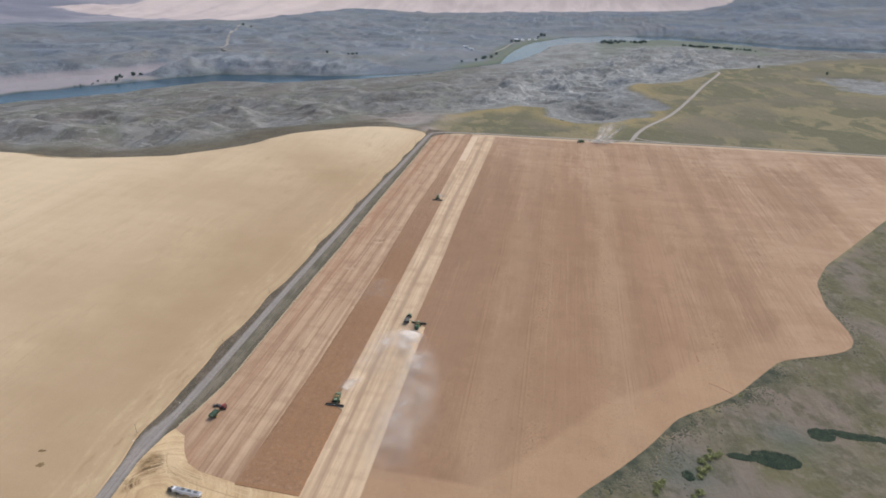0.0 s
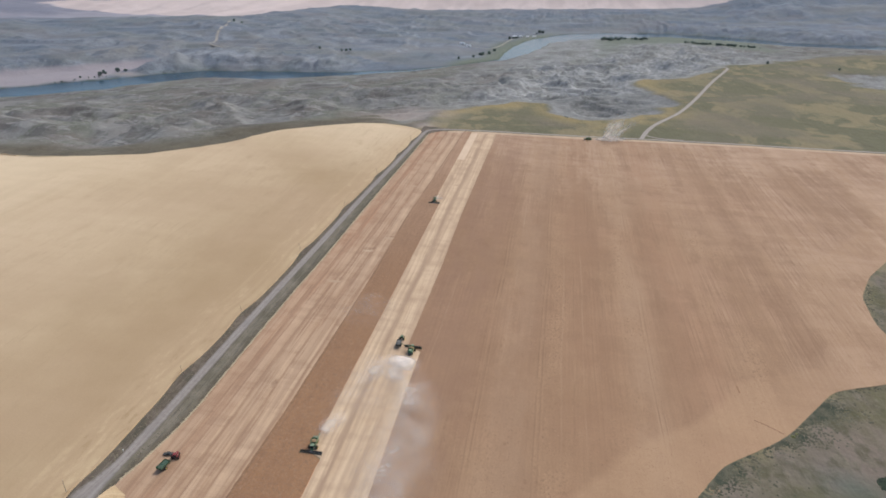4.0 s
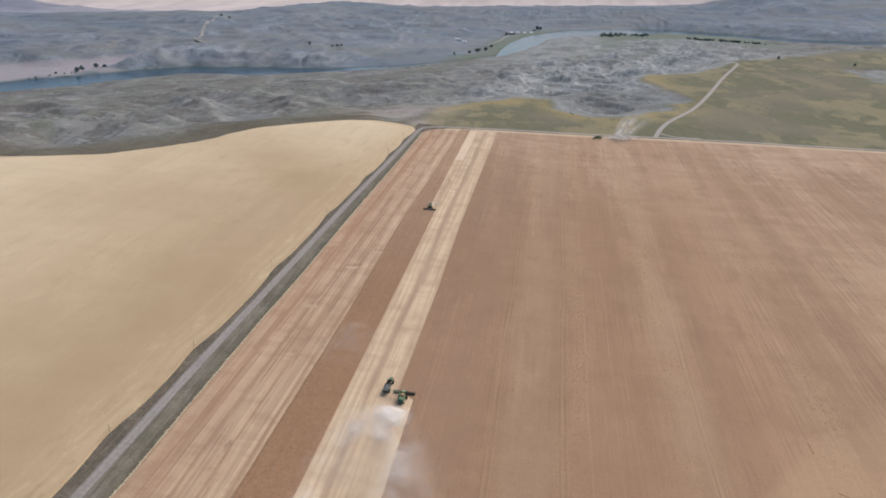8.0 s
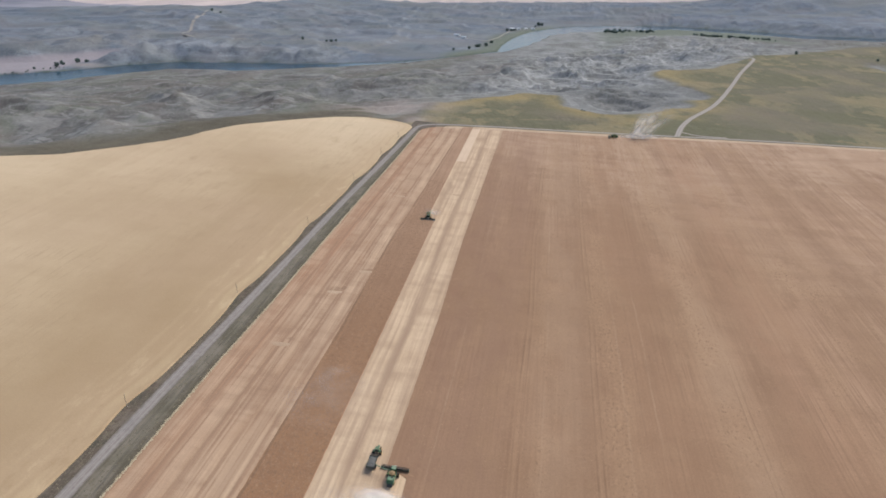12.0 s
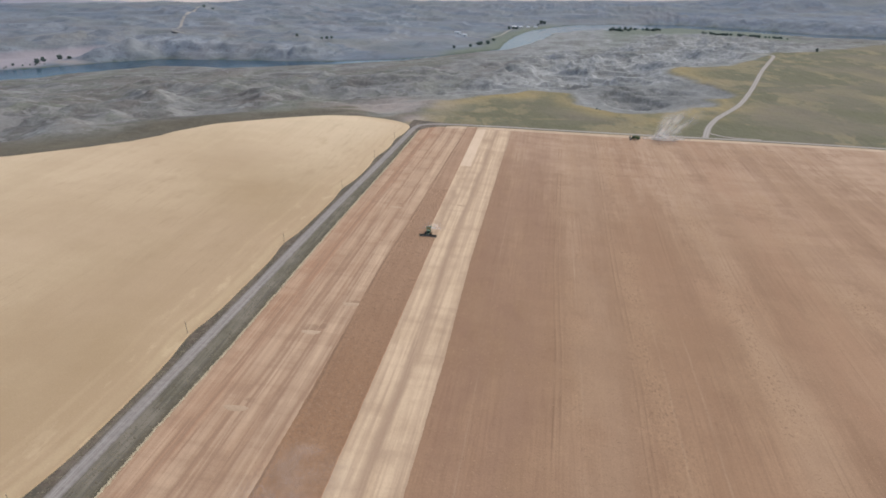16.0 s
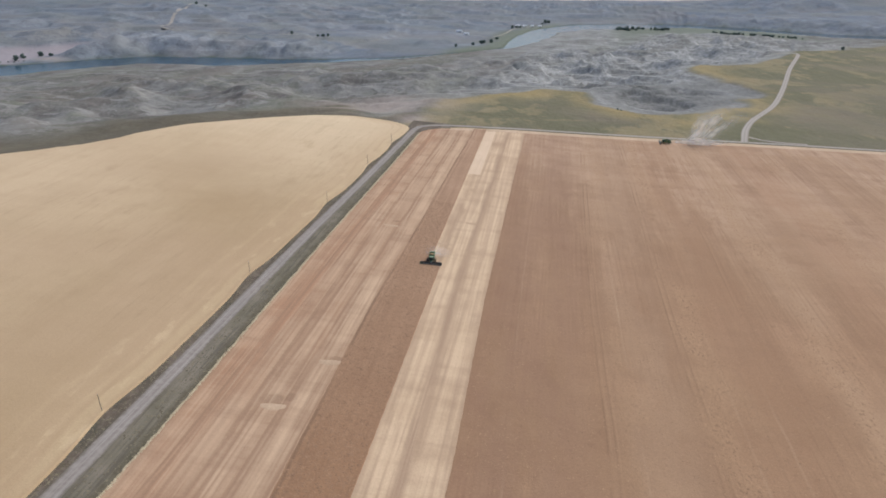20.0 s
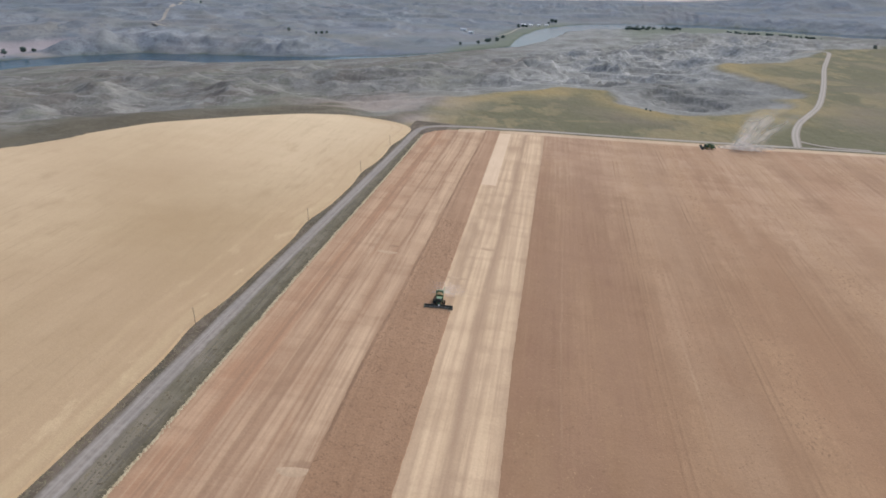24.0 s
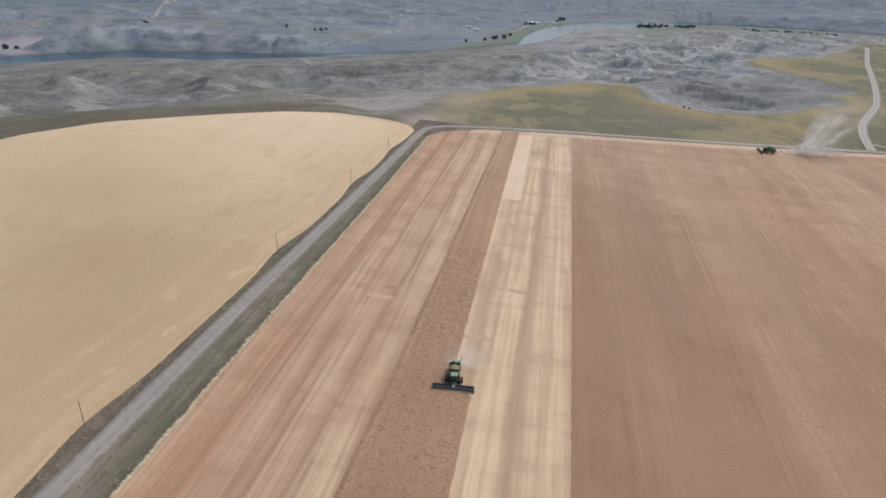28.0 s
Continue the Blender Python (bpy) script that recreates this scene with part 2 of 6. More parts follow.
# ---- materials ----
class Nodes:
    """A material's node tree, written as expressions."""

    def __init__(self, name):
        self.material = bpy.data.materials.new(name)
        self.material.use_nodes = True
        self.tree = self.material.node_tree
        self.tree.nodes.clear()
        self.out = self.tree.nodes.new("ShaderNodeOutputMaterial")

    def put(self, kind, **inputs):
        node = self.tree.nodes.new("ShaderNode" + kind)
        for key, value in inputs.items():
            self.feed(node.inputs[key.replace("_", " ")], value)
        return node

    def feed(self, socket, value):
        if isinstance(value, bpy.types.NodeSocket):
            self.tree.links.new(value, socket)
        elif isinstance(value, tuple) and len(value) == 3 and socket.type == "RGBA":
            socket.default_value = (*value, 1.0)
        else:
            socket.default_value = value

    def place(self, scale=(1, 1, 1), turn=0.0):
        geo = self.put("NewGeometry")
        node = self.put("Mapping", Vector=geo.outputs["Position"], Scale=scale, Rotation=(0, 0, radians(turn)))
        return node.outputs[0]

    def noise(self, scale, detail=4.0, rough=0.55, stretch=(1, 1, 1), turn=0.0, bend=0.0):
        node = self.put("TexNoise", Vector=self.place(stretch, turn), Scale=scale, Detail=detail, Roughness=rough, Distortion=bend)
        return node.outputs["Fac"]

    def ridges(self, scale, detail=6.0, rough=0.6, stretch=(1, 1, 1)):
        """Branching crests with hollows between, 0 to about 1."""
        total = None
        for k in range(3):
            wave = self.noise(scale * 2.1 ** k, detail, rough, stretch, 17.0 * k, 0.4)
            crest = self.math("SUBTRACT", 1.0, self.math("MULTIPLY", self.math("ABSOLUTE", self.math("SUBTRACT", wave, 0.5)), 7.0))
            crest = self.math("MULTIPLY", self.math("MAXIMUM", crest, -0.4), 0.55 ** k)
            total = crest if total is None else self.math("ADD", total, crest)
        return self.math("MULTIPLY", self.math("ADD", total, 0.7), 0.4)

    def ramp(self, fac, *stops):
        node = self.put("ValToRGB", Fac=fac)
        ends = node.color_ramp.elements
        while len(ends) < len(stops):
            ends.new(0.5)
        for end, (at, colour) in zip(ends, stops):
            end.position = at
            end.color = (*colour, 1) if isinstance(colour, tuple) else (colour, colour, colour, 1)
        return node.outputs[0]

    def mix(self, fac, a, b, blend="MIX"):
        node = self.put("Mix")
        node.data_type, node.blend_type = "RGBA", blend
        self.feed(node.inputs["Factor"], fac)
        self.feed(node.inputs[6], a)
        self.feed(node.inputs[7], b)
        return node.outputs[2]

    def math(self, op, a, b=0.0):
        node = self.put("Math")
        node.operation = op
        self.feed(node.inputs[0], a)
        self.feed(node.inputs[1], b)
        return node.outputs[0]

    def mask(self, name):
        node = self.put("Attribute")
        node.attribute_name = name
        return node.outputs["Fac"]

    def done(self, colour, rough=0.9, metal=0.0, bump=None, depth=0.1, **more):
        shader = self.put("BsdfPrincipled", Base_Color=colour, Roughness=rough, Metallic=metal)
        shader.inputs["Specular IOR Level"].default_value = more.get("gloss", 0.2)
        if bump is not None:
            self.feed(shader.inputs["Normal"], self.put("Bump", Height=bump, Distance=depth, Strength=more.get("strength", 0.8)).outputs[0])
        if "alpha" in more:
            self.feed(shader.inputs["Alpha"], more["alpha"])
        self.tree.links.new(shader.outputs[0], self.out.inputs[0])
        return self.material


def land_material():
    n = Nodes("land")
    big, mid, fine = n.noise(0.006, 6), n.noise(0.03, 7, 0.6, (1.3, 0.7, 1.3)), n.noise(0.25, 5)
    slope = n.put("SeparateXYZ", Vector=n.put("NewGeometry").outputs["Normal"]).outputs[2]
    steep = n.ramp(slope, (0.86, 1.0), (0.985, 0.0))
    # sage and clay hills, their own greys cooled slightly to carry haze
    sage = n.mix(n.ramp(mid, (0.38, 0.0), (0.62, 1.0)), (0.117, 0.117, 0.111), (0.187, 0.188, 0.179))
    sage = n.mix(n.ramp(big, (0.44, 0.0), (0.58, 0.9)), sage, (0.145, 0.147, 0.113))
    sage = n.mix(n.ramp(n.noise(0.014, 5, 0.6), (0.54, 0.0), (0.66, 0.85)), sage, (0.091, 0.082, 0.080))
    scar = n.math("MULTIPLY", steep, n.ramp(n.noise(0.016, 6, 0.6, (1.2, 0.8, 1)), (0.47, 0.0), (0.55, 1.0)))
    sage = n.mix(n.math("MULTIPLY", scar, 0.75), sage, (0.301, 0.292, 0.268))
    sage = n.mix(n.ramp(n.noise(0.11, 6, 0.65), (0.46, 0.0), (0.66, 0.45)), sage, (0.088, 0.083, 0.072))
    speck = n.noise(0.12, 7, 0.68, (1.4, 0.6, 1.0))
    sage = n.mix(n.ramp(speck, (0.55, 0.0), (0.61, 0.3)), sage, (0.100, 0.096, 0.085))
    blot = n.noise(0.013, 8, 0.62, (1.2, 0.8, 1.0))
    sage = n.mix(n.ramp(blot, (0.515, 0.0), (0.54, 0.8)), sage, (0.094, 0.086, 0.076))
    sage = n.mix(n.ramp(blot, (0.42, 0.7), (0.45, 0.0)), sage, (0.222, 0.214, 0.194))
    sage = n.mix(n.math("MULTIPLY", n.ramp(speck, (0.38, 0.7), (0.44, 0.0)), n.ramp(big, (0.42, 0.2), (0.56, 0.9))), sage, (0.239, 0.234, 0.216))
    sage = n.mix(n.ramp(n.noise(0.0065, 6, 0.6, bend=0.5), (0.50, 0.0), (0.58, 0.6)), sage, (0.148, 0.152, 0.115))
    sage = n.mix(n.ramp(n.noise(0.008, 6, 0.6, turn=40), (0.52, 0.0), (0.58, 0.6)), sage, (0.143, 0.122, 0.105))
    sage = n.mix(n.ramp(n.noise(0.03, 8, 0.7, (0.8, 1.3, 1.0)), (0.575, 0.0), (0.60, 0.7)), sage, (0.272, 0.268, 0.247))
    layers = n.noise(0.02, 5, 0.6, (0.5, 0.5, 9.0), bend=0.6)
    pale = n.mix(n.ramp(layers, (0.40, 0.0), (0.60, 1.0)), (0.191, 0.196, 0.194), (0.392, 0.396, 0.386))
    pale = n.mix(n.ramp(mid, (0.40, 0.0), (0.58, 1.0)), (0.205, 0.208, 0.206), pale)
    pale = n.mix(n.ramp(n.noise(0.09, 6, 0.65, (1, 1, 3)), (0.47, 0.0), (0.60, 0.4)), pale, (0.162, 0.165, 0.165))
    pale = n.mix(n.ramp(speck, (0.55, 0.0), (0.58, 0.6)), pale, (0.138, 0.140, 0.139))
    pale = n.mix(n.ramp(speck, (0.40, 0.6), (0.43, 0.0)), pale, (0.439, 0.445, 0.438))
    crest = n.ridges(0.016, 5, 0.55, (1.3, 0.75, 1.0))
    # colour darkened in the hollows and lightened on the crests of the bump
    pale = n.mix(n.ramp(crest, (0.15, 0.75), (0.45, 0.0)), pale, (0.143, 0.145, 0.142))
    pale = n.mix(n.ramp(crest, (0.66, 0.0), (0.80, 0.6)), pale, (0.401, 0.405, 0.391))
    pale = n.mix(n.ramp(n.noise(0.035, 8, 0.68, (0.6, 1.6, 1.0)), (0.52, 0.0), (0.56, 0.6)), pale, (0.119, 0.122, 0.115))
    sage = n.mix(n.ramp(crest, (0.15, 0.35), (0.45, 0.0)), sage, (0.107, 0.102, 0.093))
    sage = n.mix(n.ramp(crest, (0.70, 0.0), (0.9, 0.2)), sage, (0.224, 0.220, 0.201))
    shrub = n.noise(0.33, 5, 0.7, (1.3, 0.4, 1.4))
    sage = n.mix(n.ramp(shrub, (0.55, 0.0), (0.60, 0.35)), sage, (0.084, 0.082, 0.070))
    sage = n.mix(n.ramp(shrub, (0.38, 0.25), (0.43, 0.0)), sage, (0.229, 0.225, 0.206))
    pale = n.mix(n.ramp(shrub, (0.54, 0.0), (0.60, 0.4)), pale, (0.143, 0.145, 0.139))
    pale = n.mix(n.ramp(shrub, (0.39, 0.35), (0.44, 0.0)), pale, (0.411, 0.418, 0.407))
    riser = n.ramp(slope, (0.86, 1.0), (0.975, 0.12))
    flat = n.mix(n.ramp(n.noise(0.02, 6, 0.6), (0.4, 0.0), (0.6, 1.0)), (0.158, 0.160, 0.142), (0.224, 0.225, 0.211))
    pale = n.mix(riser, n.mix(0.72, pale, flat), pale)
    bare_clay = n.math("MULTIPLY", n.mask("scarp"), n.ramp(n.noise(0.03, 7, 0.62, (0.5, 1.4, 1.0)), (0.44, 0.05), (0.53, 1.0)))
    flutes = n.mix(n.ramp(n.noise(0.12, 5, 0.62, (0.7, 1.3, 0.8)), (0.42, 0.0), (0.58, 1.0)), (0.196, 0.199, 0.192), (0.368, 0.370, 0.355))
    pale = n.mix(n.math("MULTIPLY", bare_clay, 0.8), pale, flutes)
    sage = n.mix(n.math("MULTIPLY", bare_clay, 0.18), sage, n.mix(0.35, flutes, (0.2, 0.185, 0.165)))
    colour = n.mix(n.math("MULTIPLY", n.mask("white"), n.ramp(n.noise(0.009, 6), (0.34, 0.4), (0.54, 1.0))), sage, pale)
    # dark patch in the colour stands in for a ravine's shadow
    colour = n.mix(n.math("MULTIPLY", n.mask("ravine"), 0.85), colour, n.mix(n.ramp(speck, (0.42, 0.0), (0.58, 1.0)), (0.129, 0.130, 0.124), (0.074, 0.075, 0.071)))
    # bluffs across the river, distance haze painted in as blue-grey base colours
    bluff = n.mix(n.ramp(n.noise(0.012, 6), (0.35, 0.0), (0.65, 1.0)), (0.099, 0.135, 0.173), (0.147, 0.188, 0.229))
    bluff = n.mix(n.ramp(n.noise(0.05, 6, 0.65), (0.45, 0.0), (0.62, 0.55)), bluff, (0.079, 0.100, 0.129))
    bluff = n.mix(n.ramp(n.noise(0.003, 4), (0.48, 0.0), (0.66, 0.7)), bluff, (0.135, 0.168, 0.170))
    bluff = n.mix(n.math("MULTIPLY", steep, n.ramp(layers, (0.42, 0.0), (0.6, 0.9))), bluff, (0.256, 0.285, 0.304))
    flute = n.noise(0.05, 6, 0.65, (1.0, 0.5, 0.3))
    bluff = n.mix(n.math("MULTIPLY", n.mask("cliff"), n.ramp(n.noise(0.02, 6, 0.65, (0.7, 0.4, 6.0)), (0.38, 0.1), (0.56, 0.9))), bluff, (0.326, 0.350, 0.366))
    bluff = n.mix(n.math("MULTIPLY", n.mask("cliff"), n.ramp(flute, (0.47, 0.0), (0.56, 0.7))), bluff, (0.158, 0.180, 0.201))
    bluff = n.mix(n.math("MULTIPLY", n.mask("shelf"), n.ramp(n.noise(0.008, 5, 0.6), (0.40, 0.0), (0.52, 0.85))), bluff, (0.219, 0.212, 0.183))
    # haze tint in the colour, bluer towards +x
    haze_east = n.ramp(n.math("MULTIPLY", n.put("SeparateXYZ", Vector=n.place()).outputs[0], 0.001), (0.05, 0.0), (0.6, 0.62))
    bluff = n.mix(haze_east, bluff, (0.084, 0.128, 0.180))
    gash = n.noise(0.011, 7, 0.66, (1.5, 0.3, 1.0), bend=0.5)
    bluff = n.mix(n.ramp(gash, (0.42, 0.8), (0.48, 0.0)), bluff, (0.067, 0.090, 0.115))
    scree = n.noise(0.009, 8, 0.66, (0.6, 1.1, 1.0), 25)
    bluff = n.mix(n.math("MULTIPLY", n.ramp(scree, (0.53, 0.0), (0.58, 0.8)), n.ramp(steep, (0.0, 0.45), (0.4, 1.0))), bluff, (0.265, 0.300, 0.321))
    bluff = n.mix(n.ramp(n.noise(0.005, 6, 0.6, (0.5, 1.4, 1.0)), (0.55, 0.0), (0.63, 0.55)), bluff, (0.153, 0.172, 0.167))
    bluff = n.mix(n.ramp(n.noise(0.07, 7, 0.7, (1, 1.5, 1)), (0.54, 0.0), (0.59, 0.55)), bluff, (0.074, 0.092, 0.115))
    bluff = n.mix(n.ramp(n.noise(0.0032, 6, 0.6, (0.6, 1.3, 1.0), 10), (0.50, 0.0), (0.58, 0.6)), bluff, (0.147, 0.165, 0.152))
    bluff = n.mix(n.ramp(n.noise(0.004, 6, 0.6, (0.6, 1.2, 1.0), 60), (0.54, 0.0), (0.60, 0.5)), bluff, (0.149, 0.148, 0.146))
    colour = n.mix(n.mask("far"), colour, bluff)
    # dry pasture
    turf = n.mix(n.ramp(n.noise(0.009, 7, 0.60, (1.0, 0.75, 1), bend=0.6), (0.51, 0.0), (0.55, 0.9)), (0.122, 0.115, 0.068), (0.235, 0.192, 0.108))
    turf = n.mix(n.ramp(n.noise(0.02, 7, 0.62, (1.0, 0.7, 1)), (0.57, 0.0), (0.61, 0.65)), turf, (0.25, 0.20, 0.112))
    turf = n.mix(n.ramp(n.noise(0.005, 4, 0.5, (0.7, 1.0, 1)), (0.5, 0.0), (0.60, 0.85)), turf, (0.158, 0.134, 0.096))
    turf = n.mix(n.ramp(mid, (0.3, 0.0), (0.7, 0.45)), turf, (0.14, 0.135, 0.075))
    turf = n.mix(n.math("MULTIPLY", n.mask("lip"), n.ramp(n.noise(0.018, 6, 0.6, (1.0, 0.8, 1)), (0.40, 0.2), (0.54, 0.9))), turf, (0.265, 0.208, 0.098))
    colour = n.mix(n.mask("grass"), colour, turf)
    colour = n.mix(n.mask("dull"), colour, n.mix(n.ramp(mid, (0.35, 0.0), (0.65, 1.0)), (0.088, 0.075, 0.050), (0.122, 0.104, 0.070)))
    colour = n.mix(n.math("MULTIPLY", n.mask("bare"), 0.92), colour, n.mix(mid, (0.27, 0.23, 0.20), (0.36, 0.31, 0.27)))
    # hollow with shrubs
    hollow = n.mix(n.ramp(n.noise(0.014, 5, 0.6), (0.43, 0.0), (0.57, 1.0)), (0.180, 0.145, 0.113), (0.122, 0.112, 0.062))
    hollow = n.mix(n.ramp(n.noise(0.010, 5), (0.50, 0.0), (0.60, 0.9)), hollow, (0.178, 0.146, 0.120))
    hollow = n.mix(n.ramp(n.noise(0.06, 6, 0.65), (0.50, 0.0), (0.62, 0.7)), hollow, (0.080, 0.080, 0.045))
    hollow = n.mix(n.ramp(n.noise(0.09, 5, 0.6), (0.56, 0.0), (0.66, 0.6)), hollow, (0.20, 0.168, 0.125))
    hollow = n.mix(n.ramp(fine, (0.5, 0.0), (0.7, 0.4)), hollow, (0.18, 0.153, 0.112))
    hollow = n.mix(n.math("MULTIPLY", n.mask("reedy"), 0.75), hollow, n.mix(mid, (0.065, 0.088, 0.07), (0.115, 0.135, 0.105)))
    colour = n.mix(n.mask("wet"), colour, hollow)
    # tableland; its lilac base colours include the haze of distance
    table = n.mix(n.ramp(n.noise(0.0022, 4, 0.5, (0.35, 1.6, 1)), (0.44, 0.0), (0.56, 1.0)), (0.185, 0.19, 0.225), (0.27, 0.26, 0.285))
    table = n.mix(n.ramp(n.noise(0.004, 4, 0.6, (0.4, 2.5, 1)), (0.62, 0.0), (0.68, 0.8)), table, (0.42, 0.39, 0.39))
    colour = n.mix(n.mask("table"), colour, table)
    chaff_rows = n.noise(0.012, 2, 0.5, (1.0, 0.1, 1.0), 20)
    colour = n.mix(n.mask("pale"), colour, n.mix(n.ramp(chaff_rows, (0.4, 0.0), (0.6, 1.0)), (0.47, 0.395, 0.365), (0.54, 0.455, 0.42)))
    colour = n.mix(n.mask("meadow"), colour, n.mix(mid, (0.105, 0.128, 0.10), (0.165, 0.178, 0.135)))
    colour = n.mix(n.mask("flood"), colour, n.mix(mid, (0.255, 0.232, 0.242), (0.305, 0.275, 0.282)))
    colour = n.mix(n.math("MULTIPLY", n.mask("bank"), n.ramp(mid, (0.35, 0.2), (0.6, 1.0))), colour, (0.075, 0.09, 0.062))
    return n.done(colour, 0.95, bump=n.math("ADD", n.math("MULTIPLY", crest, 0.6), n.math("MULTIPLY", n.noise(0.12, 6, 0.6), 0.4)), depth=3.0, strength=0.8)


def band(n, at, middle, half, soft=1.0):
    """1 on a stripe round middle, falling to 0 at half to either side."""
    gap = n.math("DIVIDE", n.math("ABSOLUTE", n.math("SUBTRACT", at, middle)), half)
    out = n.put("Clamp", Value=n.math("MULTIPLY", n.math("SUBTRACT", 1.0, gap), 1.0 / soft))
    return out.outputs[0]


WHEELINGS = (0.7, 0.75, 0.3, 0.6, 0.3, 0.25, 0.2)  # how strongly each pair shows, counted from the cut edge


def crop_material(name, dark, light, streak, lines=0.35, grain=0.5, stripes=(), side="from_left", swath=0.0, tint=None, rows=0.22, headland=None, ripe=None, drills=0.6, north=None):
    """Crop or stubble: streaks along the drill rows, soft patches, fine tufts, and stripes at set distances from an edge."""
    n = Nodes(name)
    patch, tuft, clump = n.noise(0.010, 5, 0.55), n.noise(1.3, 4, 0.65), n.noise(0.30, 5, 0.6)
    row = n.noise(rows, 3, 0.6, (1.0, 0.015, 1.0))
    broad = n.noise(0.045, 2, 0.5, (1.0, 0.03, 1.0))
    cross = n.noise(0.035, 4, 0.6, (0.45, 1.6, 1.0))
    colour = n.mix(n.ramp(patch, (0.36, 0.0), (0.64, 1.0)), dark, light)
    colour = n.mix(n.math("MULTIPLY", n.ramp(n.noise(0.028, 6, 0.62), (0.44, 1.0), (0.60, 0.0)), 0.35), colour, dark)
    if tint is not None:
        colour = n.mix(n.ramp(n.noise(0.0065, 4, 0.5), (0.42, 0.0), (0.62, 0.75)), colour, tint)
    # tint by position; for the wheat it replaces a view-dependent sheen
    if ripe is not None:
        (y0, y1), (x0, x1), full, shade_ = ripe
        spot = n.put("SeparateXYZ", Vector=n.place())
        blur = n.math("MULTIPLY", n.math("SUBTRACT", n.noise(0.008, 4), 0.5), 0.7)
        north_ = n.math("ADD", n.math("DIVIDE", n.math("SUBTRACT", spot.outputs[1], y0), y1 - y0), blur)
        east_ = n.math("ADD", n.math("DIVIDE", n.math("SUBTRACT", spot.outputs[0], x0), x1 - x0), blur)
        both = n.put("Clamp", Value=n.math("MAXIMUM", north_, east_)).outputs[0]
        colour = n.mix(n.math("MULTIPLY", both, full), colour, shade_)
    if north is not None:  # paler towards the far end
        y_ = n.math("ADD", n.put("SeparateXYZ", Vector=n.place()).outputs[1], n.math("MULTIPLY", n.math("SUBTRACT", n.noise(0.02, 4), 0.5), 90.0))
        colour = n.mix(n.ramp(n.math("MULTIPLY", y_, 0.001), (0.0, 0.0), (0.26, 0.9)), colour, north)
    calm = n.ramp(n.noise(0.0055, 4, 0.55), (0.42, 0.25), (0.58, 1.0)) if tint is not None else 1.0
    colour = n.mix(n.math("MULTIPLY", n.math("MULTIPLY", n.ramp(broad, (0.38, 1.0), (0.6, 0.0)), lines * 1.25), calm), colour, streak)
    colour = n.mix(n.math("MULTIPLY", n.ramp(cross, (0.40, 1.0), (0.58, 0.0)), lines * 0.75), colour, streak)
    colour = n.mix(n.math("MULTIPLY", n.math("MULTIPLY", n.ramp(row, (0.34, 1.0), (0.54, 0.0)), lines * 0.75), calm), colour, streak)
    flecks = n.math("MULTIPLY", n.ramp(n.noise(0.55, 4, 0.6, (1.0, 0.07, 1.0)), (0.56, 0.0), (0.66, 1.0)), n.ramp(patch, (0.44, 0.15), (0.6, 1.0)))
    colour = n.mix(n.math("MULTIPLY", flecks, 0.6 * lines + 0.15), colour, tuple(v * 0.8 for v in streak))
    drill = n.noise(0.75, 3, 0.55, (1.0, 0.006, 1.0))
    colour = n.mix(n.math("MULTIPLY", n.math("MULTIPLY", n.ramp(drill, (0.36, 1.0), (0.56, 0.0)), calm), lines * drills), colour, streak)
    if tint is not None and lines > 0.15:
        spots_ = n.noise(0.05, 6, 0.65, (1.0, 0.5, 1.0))
        colour = n.mix(n.ramp(spots_, (0.54, 0.0), (0.64, 0.4)), colour, streak)
        colour = n.mix(n.ramp(spots_, (0.36, 0.4), (0.46, 0.0)), colour, light)
    if tint is not None and lines > 0.15:  # wide soft lanes along the passes
        lane_ = n.noise(0.022, 2, 0.5, (1.0, 0.06, 1.0))
        colour = n.mix(n.math("MULTIPLY", n.ramp(lane_, (0.36, 1.0), (0.54, 0.0)), 0.28), colour, streak)
        lane_ = n.noise(0.03, 3, 0.5, (1.0, 0.10, 1.0), 4)
        colour = n.mix(n.math("MULTIPLY", n.ramp(lane_, (0.48, 0.0), (0.66, 1.0)), 0.22), colour, light)
    if tint is not None and lines <= 0.15:  # wind-laid scuffs
        laid = n.math("MULTIPLY", n.ramp(n.noise(0.05, 6, 0.65, (1.0, 0.45, 1.0), -20), (0.55, 0.0), (0.68, 0.8)), n.ramp(n.noise(0.009, 3), (0.45, 0.0), (0.60, 1.0)))
        colour = n.mix(n.math("MULTIPLY", laid, 0.35), colour, streak)
    at = n.mask(side)
    if ripe is not None and side == "from_right":  # laid and yellower growth towards the road
        near_road = n.ramp(n.math("MULTIPLY", n.math("ADD", at, n.math("MULTIPLY", n.math("SUBTRACT", n.noise(0.03, 4), 0.5), 24.0)), 0.01), (0.10, 1.0), (0.34, 0.0))
        colour = n.mix(n.math("MULTIPLY", near_road, 0.45), colour, (0.462, 0.333, 0.202))
        blown = n.noise(0.14, 6, 0.66, (1.0, 0.35, 1.0), -14)
        colour = n.mix(n.math("MULTIPLY", n.ramp(blown, (0.56, 0.0), (0.63, 1.0)), n.math("MULTIPLY", near_road, n.ramp(n.math("MULTIPLY", n.math("ADD", n.put("SeparateXYZ", Vector=n.place()).outputs[1], 400.0), 0.002), (0.2, 0.8), (0.7, 0.15)))), colour, (0.325, 0.222, 0.122))
        colour = n.mix(n.math("MULTIPLY", n.ramp(blown, (0.36, 1.0), (0.44, 0.0)), n.math("MULTIPLY", near_road, 0.5)), colour, (0.55, 0.42, 0.26))
    wander = n.math("ADD", at, n.math("MULTIPLY", n.math("SUBTRACT", n.noise(0.03, 4), 0.5), 2.2))
